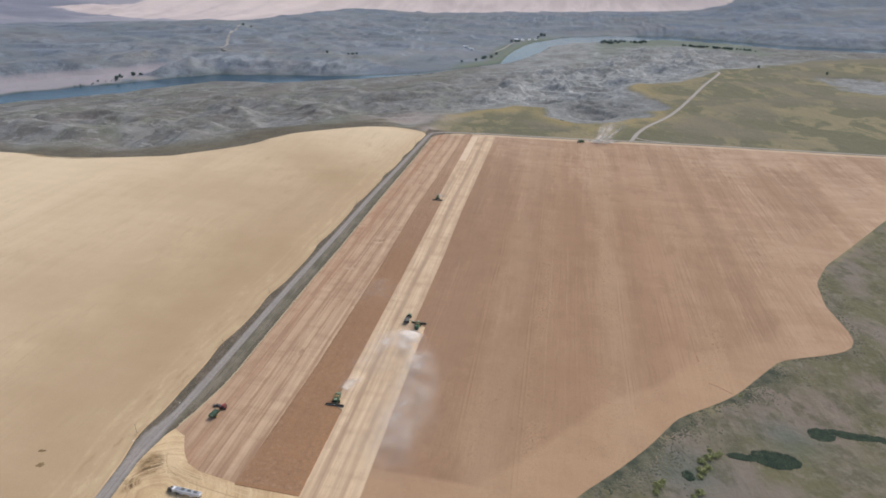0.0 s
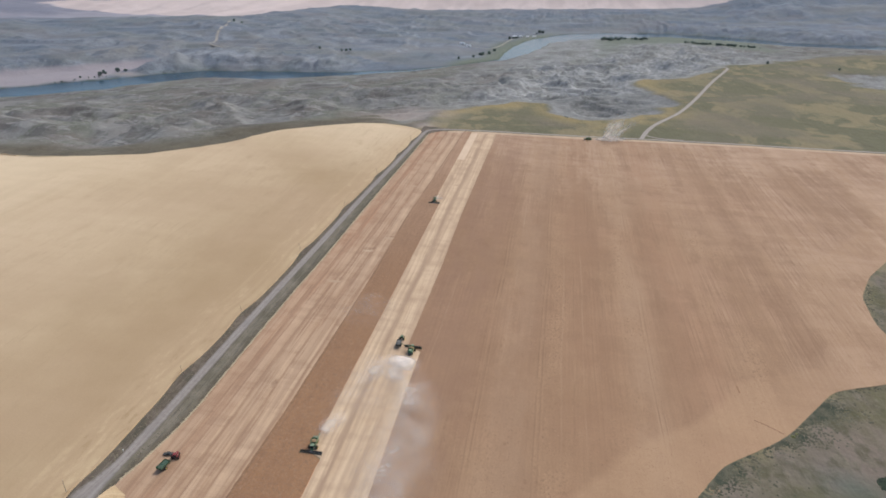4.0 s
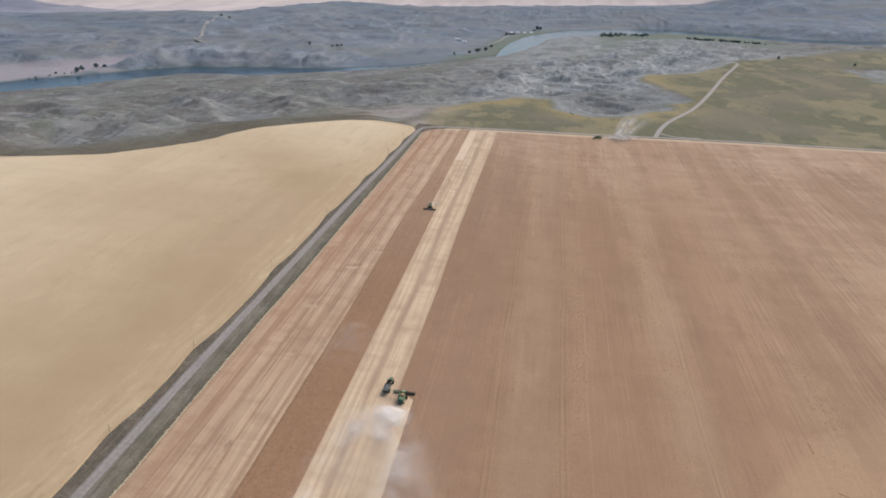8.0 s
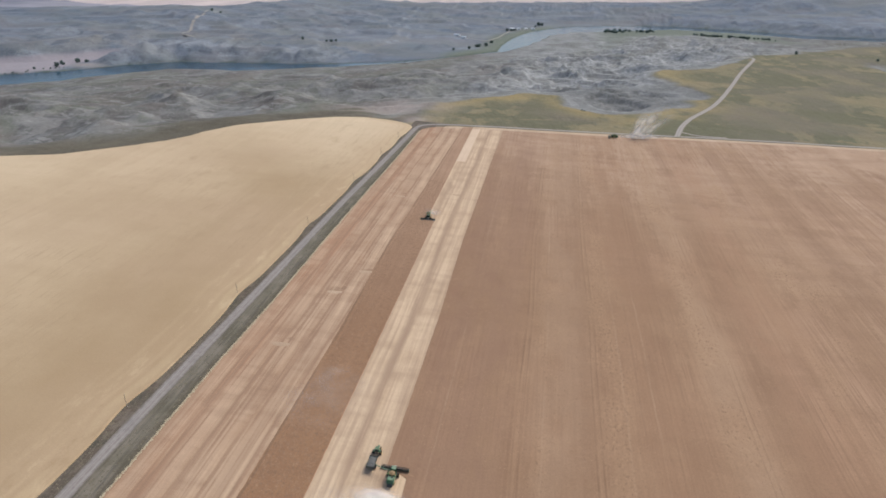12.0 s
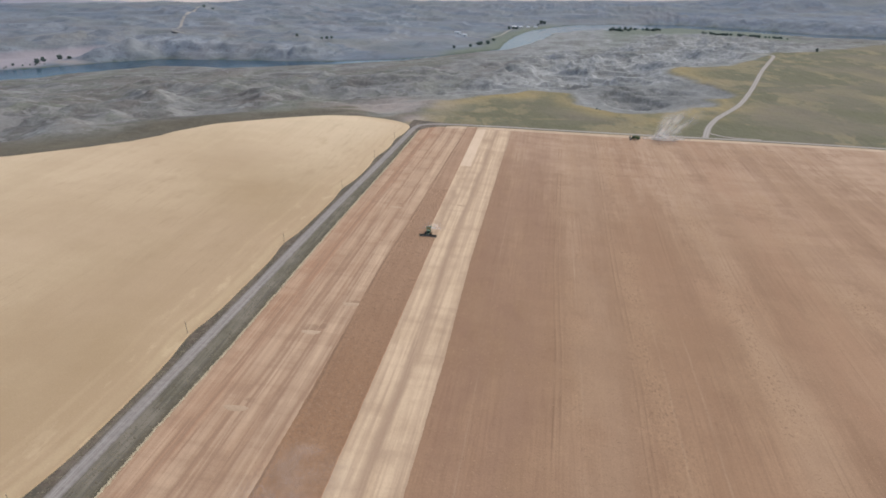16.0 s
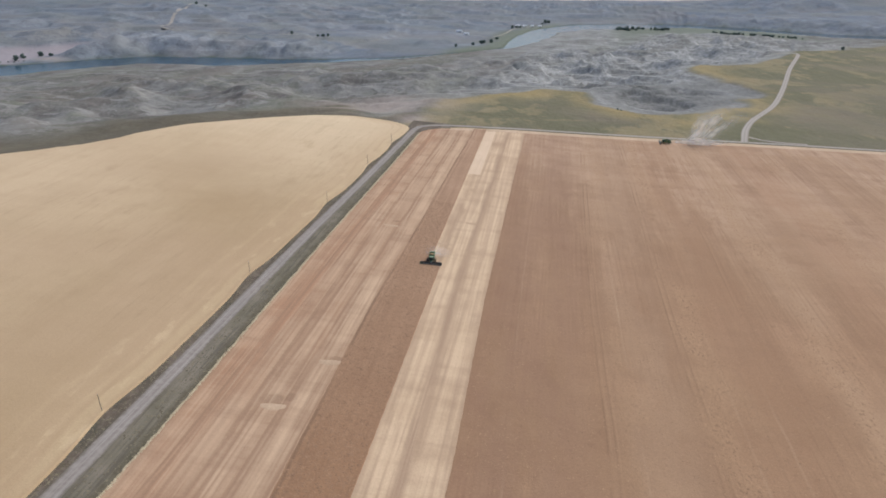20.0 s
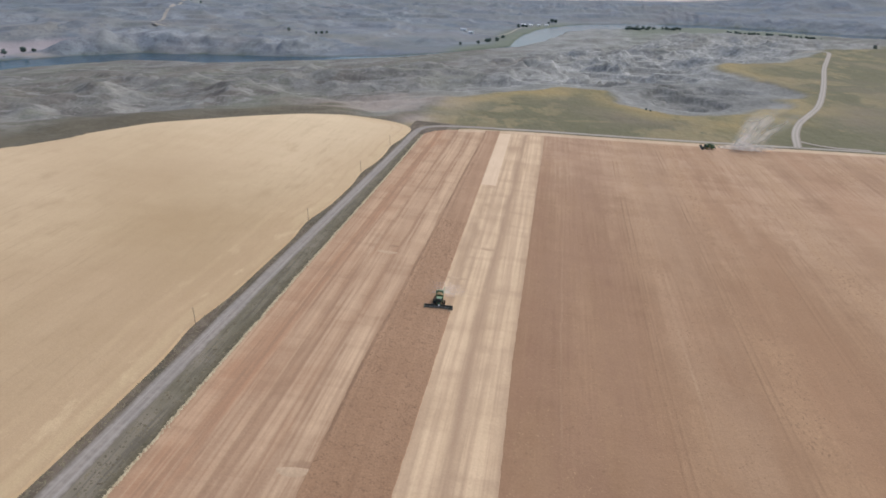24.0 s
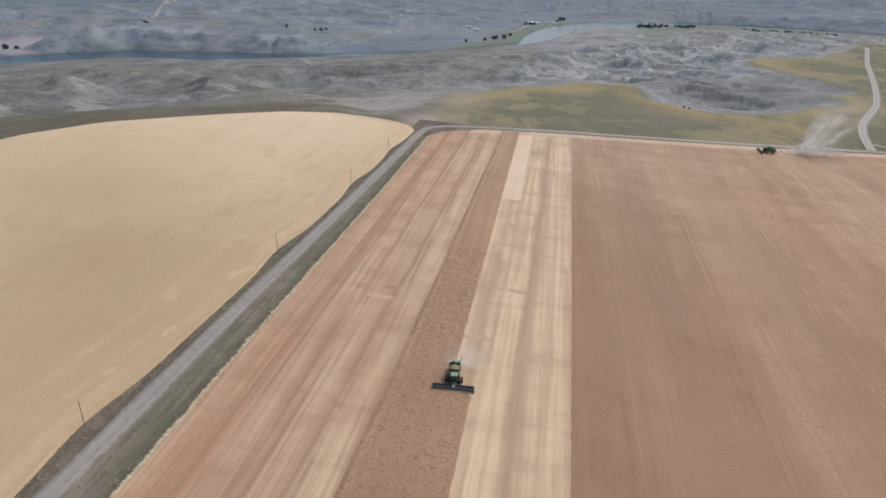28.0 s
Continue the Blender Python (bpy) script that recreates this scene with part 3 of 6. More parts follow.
    broken = n.ramp(n.noise(0.06, 4, 0.6, (1.0, 0.35, 1.0)), (0.36, 0.15), (0.56, 1.0))
    gaps = n.ramp(n.noise(0.011, 4, 0.6, (1.0, 0.6, 1.0)), (0.46, 0.05), (0.62, 0.9)) if swath else 1.0
    for middle, half, strength, paint in stripes:
        seen = n.math("MULTIPLY", broken, gaps if half < 5 else 1.0)
        colour = n.mix(n.math("MULTIPLY", n.math("MULTIPLY", band(n, wander, middle, half, 0.6), seen), strength), colour, paint)
    if swath:
        # sprayer wheelings, a pair at every pass, and the weedy strips that follow some of them
        drift = n.math("ADD", at, n.math("MULTIPLY", n.math("SUBTRACT", n.noise(0.006, 2), 0.5), 4.0))
        for k, weight in enumerate(WHEELINGS):
            middle = 55.5 + swath * k
            faint = n.ramp(n.noise(0.016, 3, 0.6, (3.0, 1.0, 1.0), 9.0 * k), (0.42, 0.08), (0.62, 1.0))
            for gap, half, paint, power in ((-1.5, 0.55, tuple(v * 0.72 for v in streak), 0.85), (1.5, 0.55, tuple(v * 0.72 for v in streak), 0.65), (-0.3, 0.7, light, 0.7), (2.5, 0.5, light, 0.55), (-5.5, 3.0, streak, 0.25)):
                colour = n.mix(n.math("MULTIPLY", n.math("MULTIPLY", band(n, drift, middle + gap, half), faint), power * weight), colour, paint)
        dots, heap = n.noise(0.75, 4, 0.65, (1.0, 0.6, 1.0)), n.ramp(n.noise(0.03, 4, 0.6, (1.6, 0.5, 1.0)), (0.46, 0.0), (0.60, 1.0))
        weedy = n.math("MULTIPLY", n.math("MAXIMUM", n.math("MAXIMUM", band(n, at, 102.0, 17.0), band(n, at, 158.0, 22.0)), n.math("MAXIMUM", band(n, at, 240.0, 34.0), n.math("MULTIPLY", band(n, at, 66.0, 10.0), 0.6))), heap)
        colour = n.mix(n.math("MULTIPLY", weedy, 0.4), colour, tuple(v * 1.03 for v in light))
        colour = n.mix(n.math("MULTIPLY", n.math("MULTIPLY", n.ramp(dots, (0.57, 0.0), (0.64, 1.0)), weedy), 0.75), colour, tuple(v * 0.75 for v in streak))
        colour = n.mix(n.math("MULTIPLY", n.math("MULTIPLY", n.ramp(dots, (0.36, 1.0), (0.43, 0.0)), weedy), 0.5), colour, tuple(v * 1.18 for v in light))
        scuff = n.math("MULTIPLY", n.ramp(clump, (0.60, 0.0), (0.68, 1.0)), n.ramp(n.noise(0.012, 3), (0.48, 0.0), (0.6, 0.8)))
        colour = n.mix(n.math("MULTIPLY", scuff, 0.7), colour, streak)
    if headland is not None:
        reach = n.math("ADD", n.mask("from_right"), n.math("MULTIPLY", n.math("SUBTRACT", n.noise(0.012, 3), 0.5), 26.0))
        north_y = n.put("SeparateXYZ", Vector=n.place()).outputs[1]
        south = n.ramp(n.math("MULTIPLY", n.math("ADD", north_y, 200.0), 0.01), (0.45, 1.0), (1.0, 0.35))
        edge = n.math("MULTIPLY", n.ramp(n.math("MULTIPLY", reach, 0.01), (0.50, 1.0), (0.58, 0.0)), south)
        foot = n.ramp(n.math("MULTIPLY", n.math("ADD", north_y, 340.0), 0.01), (0.53, 1.0), (0.56, 0.0))
        colour = n.mix(n.math("MULTIPLY", n.math("MULTIPLY", n.math("MAXIMUM", edge, foot), n.ramp(n.noise(0.05, 5, 0.6), (0.34, 0.6), (0.56, 1.0))), 0.62), colour, headland)
    colour = n.mix(n.math("MULTIPLY", n.ramp(clump, (0.38, 1.0), (0.56, 0.0)), 0.22 * grain), colour, streak)
    colour = n.mix(1.0, colour, n.ramp(tuft, (0.3, 1.0 - 0.5 * grain), (0.66, 1.0)), "MULTIPLY")
    return n.done(colour, 0.95, bump=n.math("ADD", tuft, clump), depth=0.16, strength=0.6)


def swath_material(name, brown, pale, dark, side, start, width, golden, red=(), lines=(), trail=0.7, foot=None, smudges=()):
    """Stubble cut pass by pass: each pass has its own straw, a chaff trail in its middle, dark seams, and bars across where the spreader faltered."""
    n = Nodes(name)
    at = n.math("ADD", n.mask(side), n.math("MULTIPLY", n.math("SUBTRACT", n.noise(0.02, 3), 0.5), 2.0))
    y = n.put("SeparateXYZ", Vector=n.place()).outputs[1]
    turn = n.math("DIVIDE", n.math("SUBTRACT", at, start), width)
    lane, u = n.math("FLOOR", turn), n.math("FRACT", turn)
    off = n.math("MULTIPLY", n.math("ABSOLUTE", n.math("SUBTRACT", u, 0.5)), 2.0)

    def along(step, shift, detail=4.0):
        spot = n.put("CombineXYZ", X=n.math("ADD", n.math("MULTIPLY", lane, 3.713), shift), Y=n.math("MULTIPLY", y, step)).outputs[0]
        return n.put("TexNoise", Vector=spot, Scale=1.0, Detail=detail, Roughness=0.62).outputs["Fac"]
    colour = n.mix(n.ramp(n.math("ADD", along(0.016, 0.0), n.math("MULTIPLY", n.math("SUBTRACT", n.noise(0.06, 4), 0.5), 0.3)), (0.36, 0.0), (0.62, 0.85)), brown, pale)
    south = n.put("Clamp", Value=n.math("DIVIDE", n.math("SUBTRACT", -20.0, y), 230.0)).outputs[0]
    colour = n.mix(n.math("MULTIPLY", south, 0.45), colour, golden)
    if foot is not None:
        low = n.put("Clamp", Value=n.math("DIVIDE", n.math("SUBTRACT", n.math("ADD", -262.0, n.math("MULTIPLY", n.math("SUBTRACT", n.noise(0.03, 4), 0.5), 40.0)), y), 26.0)).outputs[0]
        colour = n.mix(n.math("MULTIPLY", low, 0.75), colour, foot)
    for middle, half, power, paint in red:
        colour = n.mix(n.math("MULTIPLY", n.math("MULTIPLY", band(n, at, middle, half, 0.5), n.ramp(n.noise(0.02, 4, 0.6, (1.0, 0.4, 1.0)), (0.34, 0.2), (0.54, 1.0))), power), colour, paint)
    patch = n.noise(0.05, 5, 0.6, (1.0, 0.4, 1.0))
    colour = n.mix(n.ramp(patch, (0.38, 0.45), (0.50, 0.0)), colour, dark)
    for cx, cy, rx, ry in smudges:  # soft dark smudges at set spots, most beside a chaff row
        p, q = n.math("DIVIDE", n.math("SUBTRACT", n.put("SeparateXYZ", Vector=n.place()).outputs[0], cx), rx), n.math("DIVIDE", n.math("SUBTRACT", y, cy), ry)
        gap = n.math("ADD", n.math("ADD", n.math("MULTIPLY", p, p), n.math("MULTIPLY", q, q)), n.math("MULTIPLY", n.math("SUBTRACT", n.noise(0.3, 4), 0.5), 2.0))
        colour = n.mix(n.ramp(gap, (0.2, 0.75), (1.0, 0.0)), colour, tuple(v * 0.82 for v in dark))
    trail_ = n.math("MULTIPLY", n.ramp(off, (0.30, 1.0), (0.80, 0.0)), n.ramp(along(0.03, 7.7, 5.0), (0.36, 0.05), (0.56, 1.0)))
    colour = n.mix(n.math("MULTIPLY", trail_, trail), colour, tuple(v * 1.07 for v in pale))
    seam = n.math("MULTIPLY", n.ramp(off, (0.76, 0.0), (0.94, 1.0)), n.ramp(n.noise(0.05, 4, 0.6, (1.0, 0.35, 1.0)), (0.34, 0.1), (0.56, 0.9)))
    colour = n.mix(n.math("MULTIPLY", seam, 0.8), colour, dark)
    for middle, half, power in lines:
        seen = n.ramp(n.noise(0.025, 4, 0.6, (4.0, 1.0, 1.0), 5.0 * middle), (0.36, 0.05), (0.56, 1.0))
        colour = n.mix(n.math("MULTIPLY", n.math("MULTIPLY", band(n, at, middle, half), seen), power), colour, dark)
    bars = n.math("ADD", along(0.075, 2.1, 4.0), n.math("MULTIPLY", n.math("SUBTRACT", n.noise(0.12, 4), 0.5), 0.35))
    colour = n.mix(n.math("MULTIPLY", n.ramp(bars, (0.36, 1.0), (0.50, 0.0)), n.ramp(off, (0.1, 0.30), (0.9, 0.50))), colour, dark)
    streak = n.noise(0.85, 3, 0.6, (1.0, 0.010, 1.0))
    colour = n.mix(n.ramp(streak, (0.32, 0.45), (0.50, 0.0)), colour, dark)
    colour = n.mix(n.ramp(streak, (0.52, 0.0), (0.70, 0.35)), colour, tuple(v * 1.08 for v in pale))
    wide_ = n.noise(0.30, 2, 0.5, (1.0, 0.008, 1.0), 0.3)
    colour = n.mix(n.ramp(wide_, (0.34, 0.42), (0.54, 0.0)), colour, dark)
    tuft, clump = n.noise(1.3, 4, 0.65), n.noise(0.30, 5, 0.6)
    colour = n.mix(1.0, colour, n.ramp(tuft, (0.3, 0.88), (0.66, 1.0)), "MULTIPLY")
    return n.done(colour, 0.95, bump=n.math("ADD", tuft, clump), depth=0.14, strength=0.6)


LAND = land_material()
# the cream far tint paints brightness that really depends on the view
WHEAT = crop_material("ripe_wheat", (0.37, 0.262, 0.148), (0.46, 0.342, 0.206), (0.32, 0.222, 0.125), 0.10, 0.18, tint=(0.43, 0.31, 0.19),
                      stripes=((4, 3.5, 0.3, (0.54, 0.42, 0.245)), (8, 1.3, 0.25, (0.38, 0.27, 0.15)), (11, 1.3, 0.2, (0.54, 0.41, 0.24)), (16, 1.6, 0.2, (0.39, 0.28, 0.155)), (22, 2.0, 0.18, (0.54, 0.41, 0.24)), (30, 1.8, 0.16, (0.39, 0.28, 0.155))), side="from_right", ripe=((190, 450), (-170, -520), 0.95, (0.635, 0.505, 0.335)), drills=0.5)
BROWN = crop_material("ripe_pulse_crop", (0.298, 0.182, 0.104), (0.378, 0.244, 0.144), (0.24, 0.143, 0.084), 0.40, 0.28, ((3, 7, 0.35, (0.27, 0.155, 0.095)), (26, 33, 0.45, (0.268, 0.162, 0.106)), (75, 22, 0.35, (0.39, 0.265, 0.17)), (122, 27, 0.5, (0.305, 0.182, 0.106)),
                       (18, 0.6, 0.5, (0.44, 0.31, 0.20)), (20.5, 0.5, 0.5, (0.24, 0.148, 0.09)), (32, 0.7, 0.4, (0.24, 0.148, 0.09)), (67, 0.7, 0.5, (0.44, 0.31, 0.20)), (164, 14, 0.45, (0.42, 0.285, 0.18)), (108, 0.8, 0.5, (0.42, 0.29, 0.185)), (116, 0.7, 0.5, (0.24, 0.145, 0.088)), (123, 0.8, 0.4, (0.42, 0.29, 0.185)), (139, 0.8, 0.5, (0.24, 0.145, 0.088)), (146, 0.7, 0.5, (0.25, 0.15, 0.09)), (205, 24, 0.4, (0.36, 0.215, 0.128))), swath=38.0,
                      tint=(0.38, 0.232, 0.14), headland=(0.435, 0.285, 0.168), ripe=((90, 450), (170, 480), 0.85, (0.525, 0.372, 0.252)), drills=1.35)
# the two dark edge stripes paint the standing crop's shadow line
DARK = crop_material("standing_pulse_crop", (0.31, 0.187, 0.11), (0.36, 0.222, 0.134), (0.225, 0.13, 0.075), 0.25, 0.45, ((0.7, 0.8, 0.75, (0.20, 0.125, 0.08)), (3.6, 0.7, 0.35, (0.22, 0.135, 0.085))), ripe=((80, -180), (-2000, -3000), 0.9, (0.372, 0.202, 0.10)), north=(0.46, 0.305, 0.198))
STUBBLE = swath_material("striped_stubble", (0.385, 0.245, 0.152), (0.495, 0.352, 0.231), (0.285, 0.178, 0.112), "from_left", 0.0, 12.4, (0.55, 0.385, 0.235),
                         ((10.0, 9.5, 0.78, (0.365, 0.202, 0.118)), (19.0, 5.0, 0.5, (0.38, 0.225, 0.135)), (44.5, 5.0, 0.35, (0.575, 0.42, 0.272))), ((7.2, 0.7, 0.5), (10.3, 1.0, 0.85), (16.3, 0.9, 0.85), (28.4, 1.3, 0.8), (30.8, 0.6, 0.6), (39.6, 1.3, 0.8), (46.0, 0.5, 0.5)), 0.62, (0.36, 0.222, 0.132), ((-60.5, 18.5, 6.0, 5.0), (-55.0, 22.0, 3.0, 3.0), (-46.5, 50.0, 5.5, 2.5), (-66.0, -42.0, 3.5, 2.0), (-56.5, 204.0, 3.0, 2.0), (-62.0, -186.0, 2.0, 5.0)))
STRAW = swath_material("fresh_stubble", (0.46, 0.328, 0.208), (0.575, 0.43, 0.283), (0.365, 0.252, 0.166), "from_right", 0.0, 15.2, (0.62, 0.455, 0.285),
                       (), ((16.4, 2.4, 1.0), (15.2, 0.6, 1.0), (15.7, 0.6, 1.0), (16.0, 0.5, 1.0), (4.5, 0.5, 0.35), (22.0, 1.2, 0.5), (26.0, 0.9, 0.6)), 0.8)
STRAW_BRIGHT = crop_material("pale_stubble", (0.625, 0.48, 0.337), (0.685, 0.54, 0.39), (0.525, 0.39, 0.267), 0.35, 0.18, rows=0.30)
def headland_material():
    """Trodden straw at the field entrance: pale drifts, swirling wheel scuffs and a churned brown spot beside the road."""
    n = Nodes("headland_straw")
    clump, tuft = n.noise(0.22, 6, 0.62), n.noise(1.1, 4, 0.6)
    spot = n.put("SeparateXYZ", Vector=n.place())
    x, y = spot.outputs[0], spot.outputs[1]

    def reach(cx, cy, rx, ry):
        u, v = n.math("DIVIDE", n.math("SUBTRACT", x, cx), rx), n.math("DIVIDE", n.math("SUBTRACT", y, cy), ry)
        return n.math("SQRT", n.math("ADD", n.math("MULTIPLY", u, u), n.math("MULTIPLY", v, v)))
    colour = n.mix(n.ramp(n.noise(0.05, 5, 0.6), (0.36, 0.0), (0.62, 1.0)), (0.46, 0.318, 0.172), (0.605, 0.44, 0.252))
    colour = n.mix(n.ramp(n.math("ADD", reach(-93.0, -303.0, 13.0, 14.0), n.math("MULTIPLY", n.math("SUBTRACT", clump, 0.5), 0.9)), (0.5, 0.85), (1.0, 0.0)), colour, (0.635, 0.47, 0.28))
    ring = n.put("TexNoise", Vector=n.put("CombineXYZ", X=n.math("ADD", reach(-88.0, -333.0, 1.0, 1.0), n.math("MULTIPLY", n.noise(0.06, 3), 9.0)), Y=n.math("MULTIPLY", x, 0.03)).outputs[0], Scale=0.55, Detail=4.0, Roughness=0.65).outputs["Fac"]
    colour = n.mix(n.ramp(ring, (0.36, 0.55), (0.48, 0.0)), colour, (0.36, 0.245, 0.13))
    colour = n.mix(n.ramp(ring, (0.54, 0.0), (0.66, 0.55)), colour, (0.67, 0.52, 0.32))
    churn = n.math("MINIMUM", reach(-103.0, -312.0, 6.6, 9.5), n.math("ADD", reach(-105.5, -327.0, 6.0, 9.0), 0.35))
    brown = n.put("Clamp", Value=n.math("MULTIPLY", n.math("SUBTRACT", n.math("ADD", 1.2, n.math("MULTIPLY", n.math("SUBTRACT", clump, 0.5), 1.6)), churn), 2.2)).outputs[0]
    curl = n.put("TexNoise", Vector=n.put("CombineXYZ", X=n.math("MULTIPLY", reach(-97.0, -322.0, 1.0, 1.0), 0.75), Y=n.math("MULTIPLY", x, 0.06)).outputs[0], Scale=1.0, Detail=5.0, Roughness=0.7).outputs["Fac"]
    colour = n.mix(n.math("MULTIPLY", brown, n.ramp(curl, (0.42, 1.0), (0.60, 0.4))), colour, n.mix(n.ramp(clump, (0.42, 0.0), (0.58, 1.0)), (0.12, 0.074, 0.036), (0.29, 0.19, 0.095)))
    colour = n.mix(1.0, colour, n.ramp(tuft, (0.3, 0.85), (0.66, 1.0)), "MULTIPLY")
    return n.done(colour, 0.95, bump=n.math("ADD", tuft, clump), depth=0.18, strength=0.6)


HEADLAND = headland_material()
MARK_PALE = crop_material("pressed_straw", (0.56, 0.425, 0.26), (0.63, 0.485, 0.305), (0.47, 0.345, 0.20), 0.1, 0.3)
MARK_DARK = crop_material("turned_straw", (0.40, 0.285, 0.16), (0.48, 0.35, 0.20), (0.33, 0.23, 0.13), 0.1, 0.4)
CHAFF = crop_material("chaff", (0.53, 0.395, 0.27), (0.60, 0.455, 0.32), (0.42, 0.305, 0.19), 0.3, 0.4)
CHAFF_ROW = crop_material("chaff_row", (0.47, 0.34, 0.225), (0.54, 0.40, 0.27), (0.38, 0.265, 0.17), 0.4, 0.4)
SCUFFED = crop_material("scuffed_straw", (0.34, 0.235, 0.12), (0.50, 0.37, 0.205), (0.22, 0.145, 0.07), 0.8, 0.9)


def simple(name, a, b, scale, rough=0.8, metal=0.0, depth=0.02, gloss=0.3):
    n = Nodes(name)
    t = n.noise(scale, 5)
    return n.done(n.mix(n.ramp(t, (0.35, 0.0), (0.65, 1.0)), a, b), rough, metal, bump=t, depth=depth, gloss=gloss)


def road_material():
    """Gravel: pale wheel tracks, a darker crown and grassy shoulders."""
    n = Nodes("gravel")
    grit = n.noise(0.5, 5)
    colour = n.mix(n.ramp(grit, (0.35, 0.0), (0.65, 1.0)), (0.215, 0.188, 0.162), (0.275, 0.243, 0.211))
    at = n.mask("from_left")
    worn = n.ramp(n.noise(0.5, 3, 0.5, (1.0, 0.03, 1.0)), (0.35, 0.35), (0.6, 0.95))
    for middle, half in ((2.0, 0.7), (3.1, 0.4), (4.9, 0.8)):
        colour = n.mix(n.math("MULTIPLY", band(n, at, middle, half), worn), colour, (0.318, 0.289, 0.262))
    colour = n.mix(n.math("MULTIPLY", n.ramp(n.noise(0.05, 4), (0.5, 0.0), (0.66, 0.6)), 0.6), colour, (0.20, 0.185, 0.17))
    rim_ = n.math("ADD", n.math("MINIMUM", at, n.mask("from_right")), n.math("MULTIPLY", n.math("SUBTRACT", n.noise(0.25, 4), 0.5), 1.6))
    colour = n.mix(n.ramp(rim_, (0.25, 0.85), (1.0, 0.0)), colour, (0.15, 0.132, 0.105))
    return n.done(colour, 0.95, bump=grit, depth=0.05)


def verge_material():
    """Rough grass in strips along the road: a dark brown bank under the wheat, pale worn grass by the gravel, green growth at the field's edge."""
    n = Nodes("verge_grass")
    tuft, patch = n.noise(0.35, 6, 0.65), n.noise(0.06, 6, 0.6)
    wobble = n.math("MULTIPLY", n.math("SUBTRACT", n.noise(0.09, 4, 0.6), 0.5), 3.0)
    edge = n.math("ADD", n.mask("from_right"), wobble)
    brown = n.mix(n.ramp(tuft, (0.36, 0.0), (0.64, 1.0)), (0.092, 0.071, 0.053), (0.158, 0.126, 0.094))
    brown = n.mix(n.ramp(patch, (0.50, 0.0), (0.60, 0.75)), brown, (0.072, 0.068, 0.05))
    brown = n.mix(n.ramp(patch, (0.36, 0.6), (0.46, 0.0)), brown, (0.185, 0.152, 0.118))
    green = n.mix(n.ramp(tuft, (0.36, 0.0), (0.64, 1.0)), (0.080, 0.072, 0.044), (0.132, 0.117, 0.076))
    worn = n.mix(n.ramp(patch, (0.38, 0.0), (0.60, 1.0)), (0.20, 0.172, 0.132), (0.145, 0.128, 0.09))
    north_ = n.put("SeparateXYZ", Vector=n.place()).outputs[1]
    far_ = n.ramp(n.math("MULTIPLY", n.math("ADD", north_, 250.0), 0.002), (0.1, 0.0), (0.7, 0.9))
    green = n.mix(far_, n.mix(0.45, green, brown), green)
    right = n.mix(n.ramp(n.math("MULTIPLY", edge, 0.1), (0.30, 0.0), (0.62, 1.0)), green, worn)
    colour = n.mix(n.ramp(n.math("MULTIPLY", n.mask("from_right"), 0.04), (0.46, 0.0), (0.58, 1.0)), right, brown)
    fibre = n.noise(0.7, 4, 0.62, (1.0, 0.05, 1.0))
    colour = n.mix(n.ramp(fibre, (0.36, 0.6), (0.52, 0.0)), colour, (0.082, 0.074, 0.056))
    colour = n.mix(n.ramp(fibre, (0.56, 0.0), (0.70, 0.45)), colour, (0.215, 0.185, 0.145))
    return n.done(colour, 0.95, bump=tuft, depth=0.2)


def track_material():
    """Packed dirt: two pale ruts, a browner crown and soft edges."""
    n = Nodes("dirt_track")
    grit, at = n.noise(0.6, 5), n.mask("from_left")
    colour = n.mix(n.ramp(grit, (0.35, 0.0), (0.65, 1.0)), (0.25, 0.222, 0.186), (0.30, 0.268, 0.228))
    for middle in (2.0, 5.2):
        colour = n.mix(n.math("MULTIPLY", band(n, at, middle, 1.5), 0.85), colour, (0.38, 0.35, 0.31))
    rim_ = n.math("ADD", n.math("MINIMUM", at, n.mask("from_right")), n.math("MULTIPLY", n.math("SUBTRACT", n.noise(0.25, 4), 0.5), 2.0))
    colour = n.mix(n.ramp(rim_, (0.2, 0.8), (1.0, 0.0)), colour, (0.19, 0.165, 0.115))
    return n.done(colour, 0.95, bump=grit, depth=0.04)


GRAVEL = road_material()
VERGE = verge_material()
TRACK = track_material()
FAINT_TRACK = simple("faint_track", (0.25, 0.23, 0.20), (0.32, 0.295, 0.26), 0.5, 0.95)
WATER = Nodes("water")
WATER = WATER.done((0.020, 0.055, 0.085), 0.16, bump=WATER.noise(0.35, 3), depth=0.25, gloss=0.15, strength=0.25)


# ---- mesh helpers ----
def sheet(name, x, y, z, material, masks=None, smooth=True):
    """A grid of points as one smooth mesh."""
    rows, cols = x.shape
    mesh = bpy.data.meshes.new(name)
    k = np.arange(rows * cols).reshape(rows, cols)
    quads = np.stack([k[:-1, :-1], k[:-1, 1:], k[1:, 1:], k[1:, :-1]], -1).reshape(-1, 4)
    mesh.vertices.add(rows * cols)
    mesh.vertices.foreach_set("co", np.stack([x, y, z], -1).astype(np.float32).ravel())
    mesh.loops.add(quads.size)
    mesh.loops.foreach_set("vertex_index", quads.astype(np.int32).ravel())
    mesh.polygons.add(len(quads))
    mesh.polygons.foreach_set("loop_start", np.arange(0, quads.size, 4, dtype=np.int32))
    mesh.polygons.foreach_set("use_smooth", np.full(len(quads), smooth))
    for key, value in (masks or {}).items():
        mesh.attributes.new(key, "FLOAT", "POINT").data.foreach_set("value", np.asarray(value, np.float32).ravel())
    mesh.update(calc_edges=True)
    mesh.materials.append(material)
    return new(name, mesh)


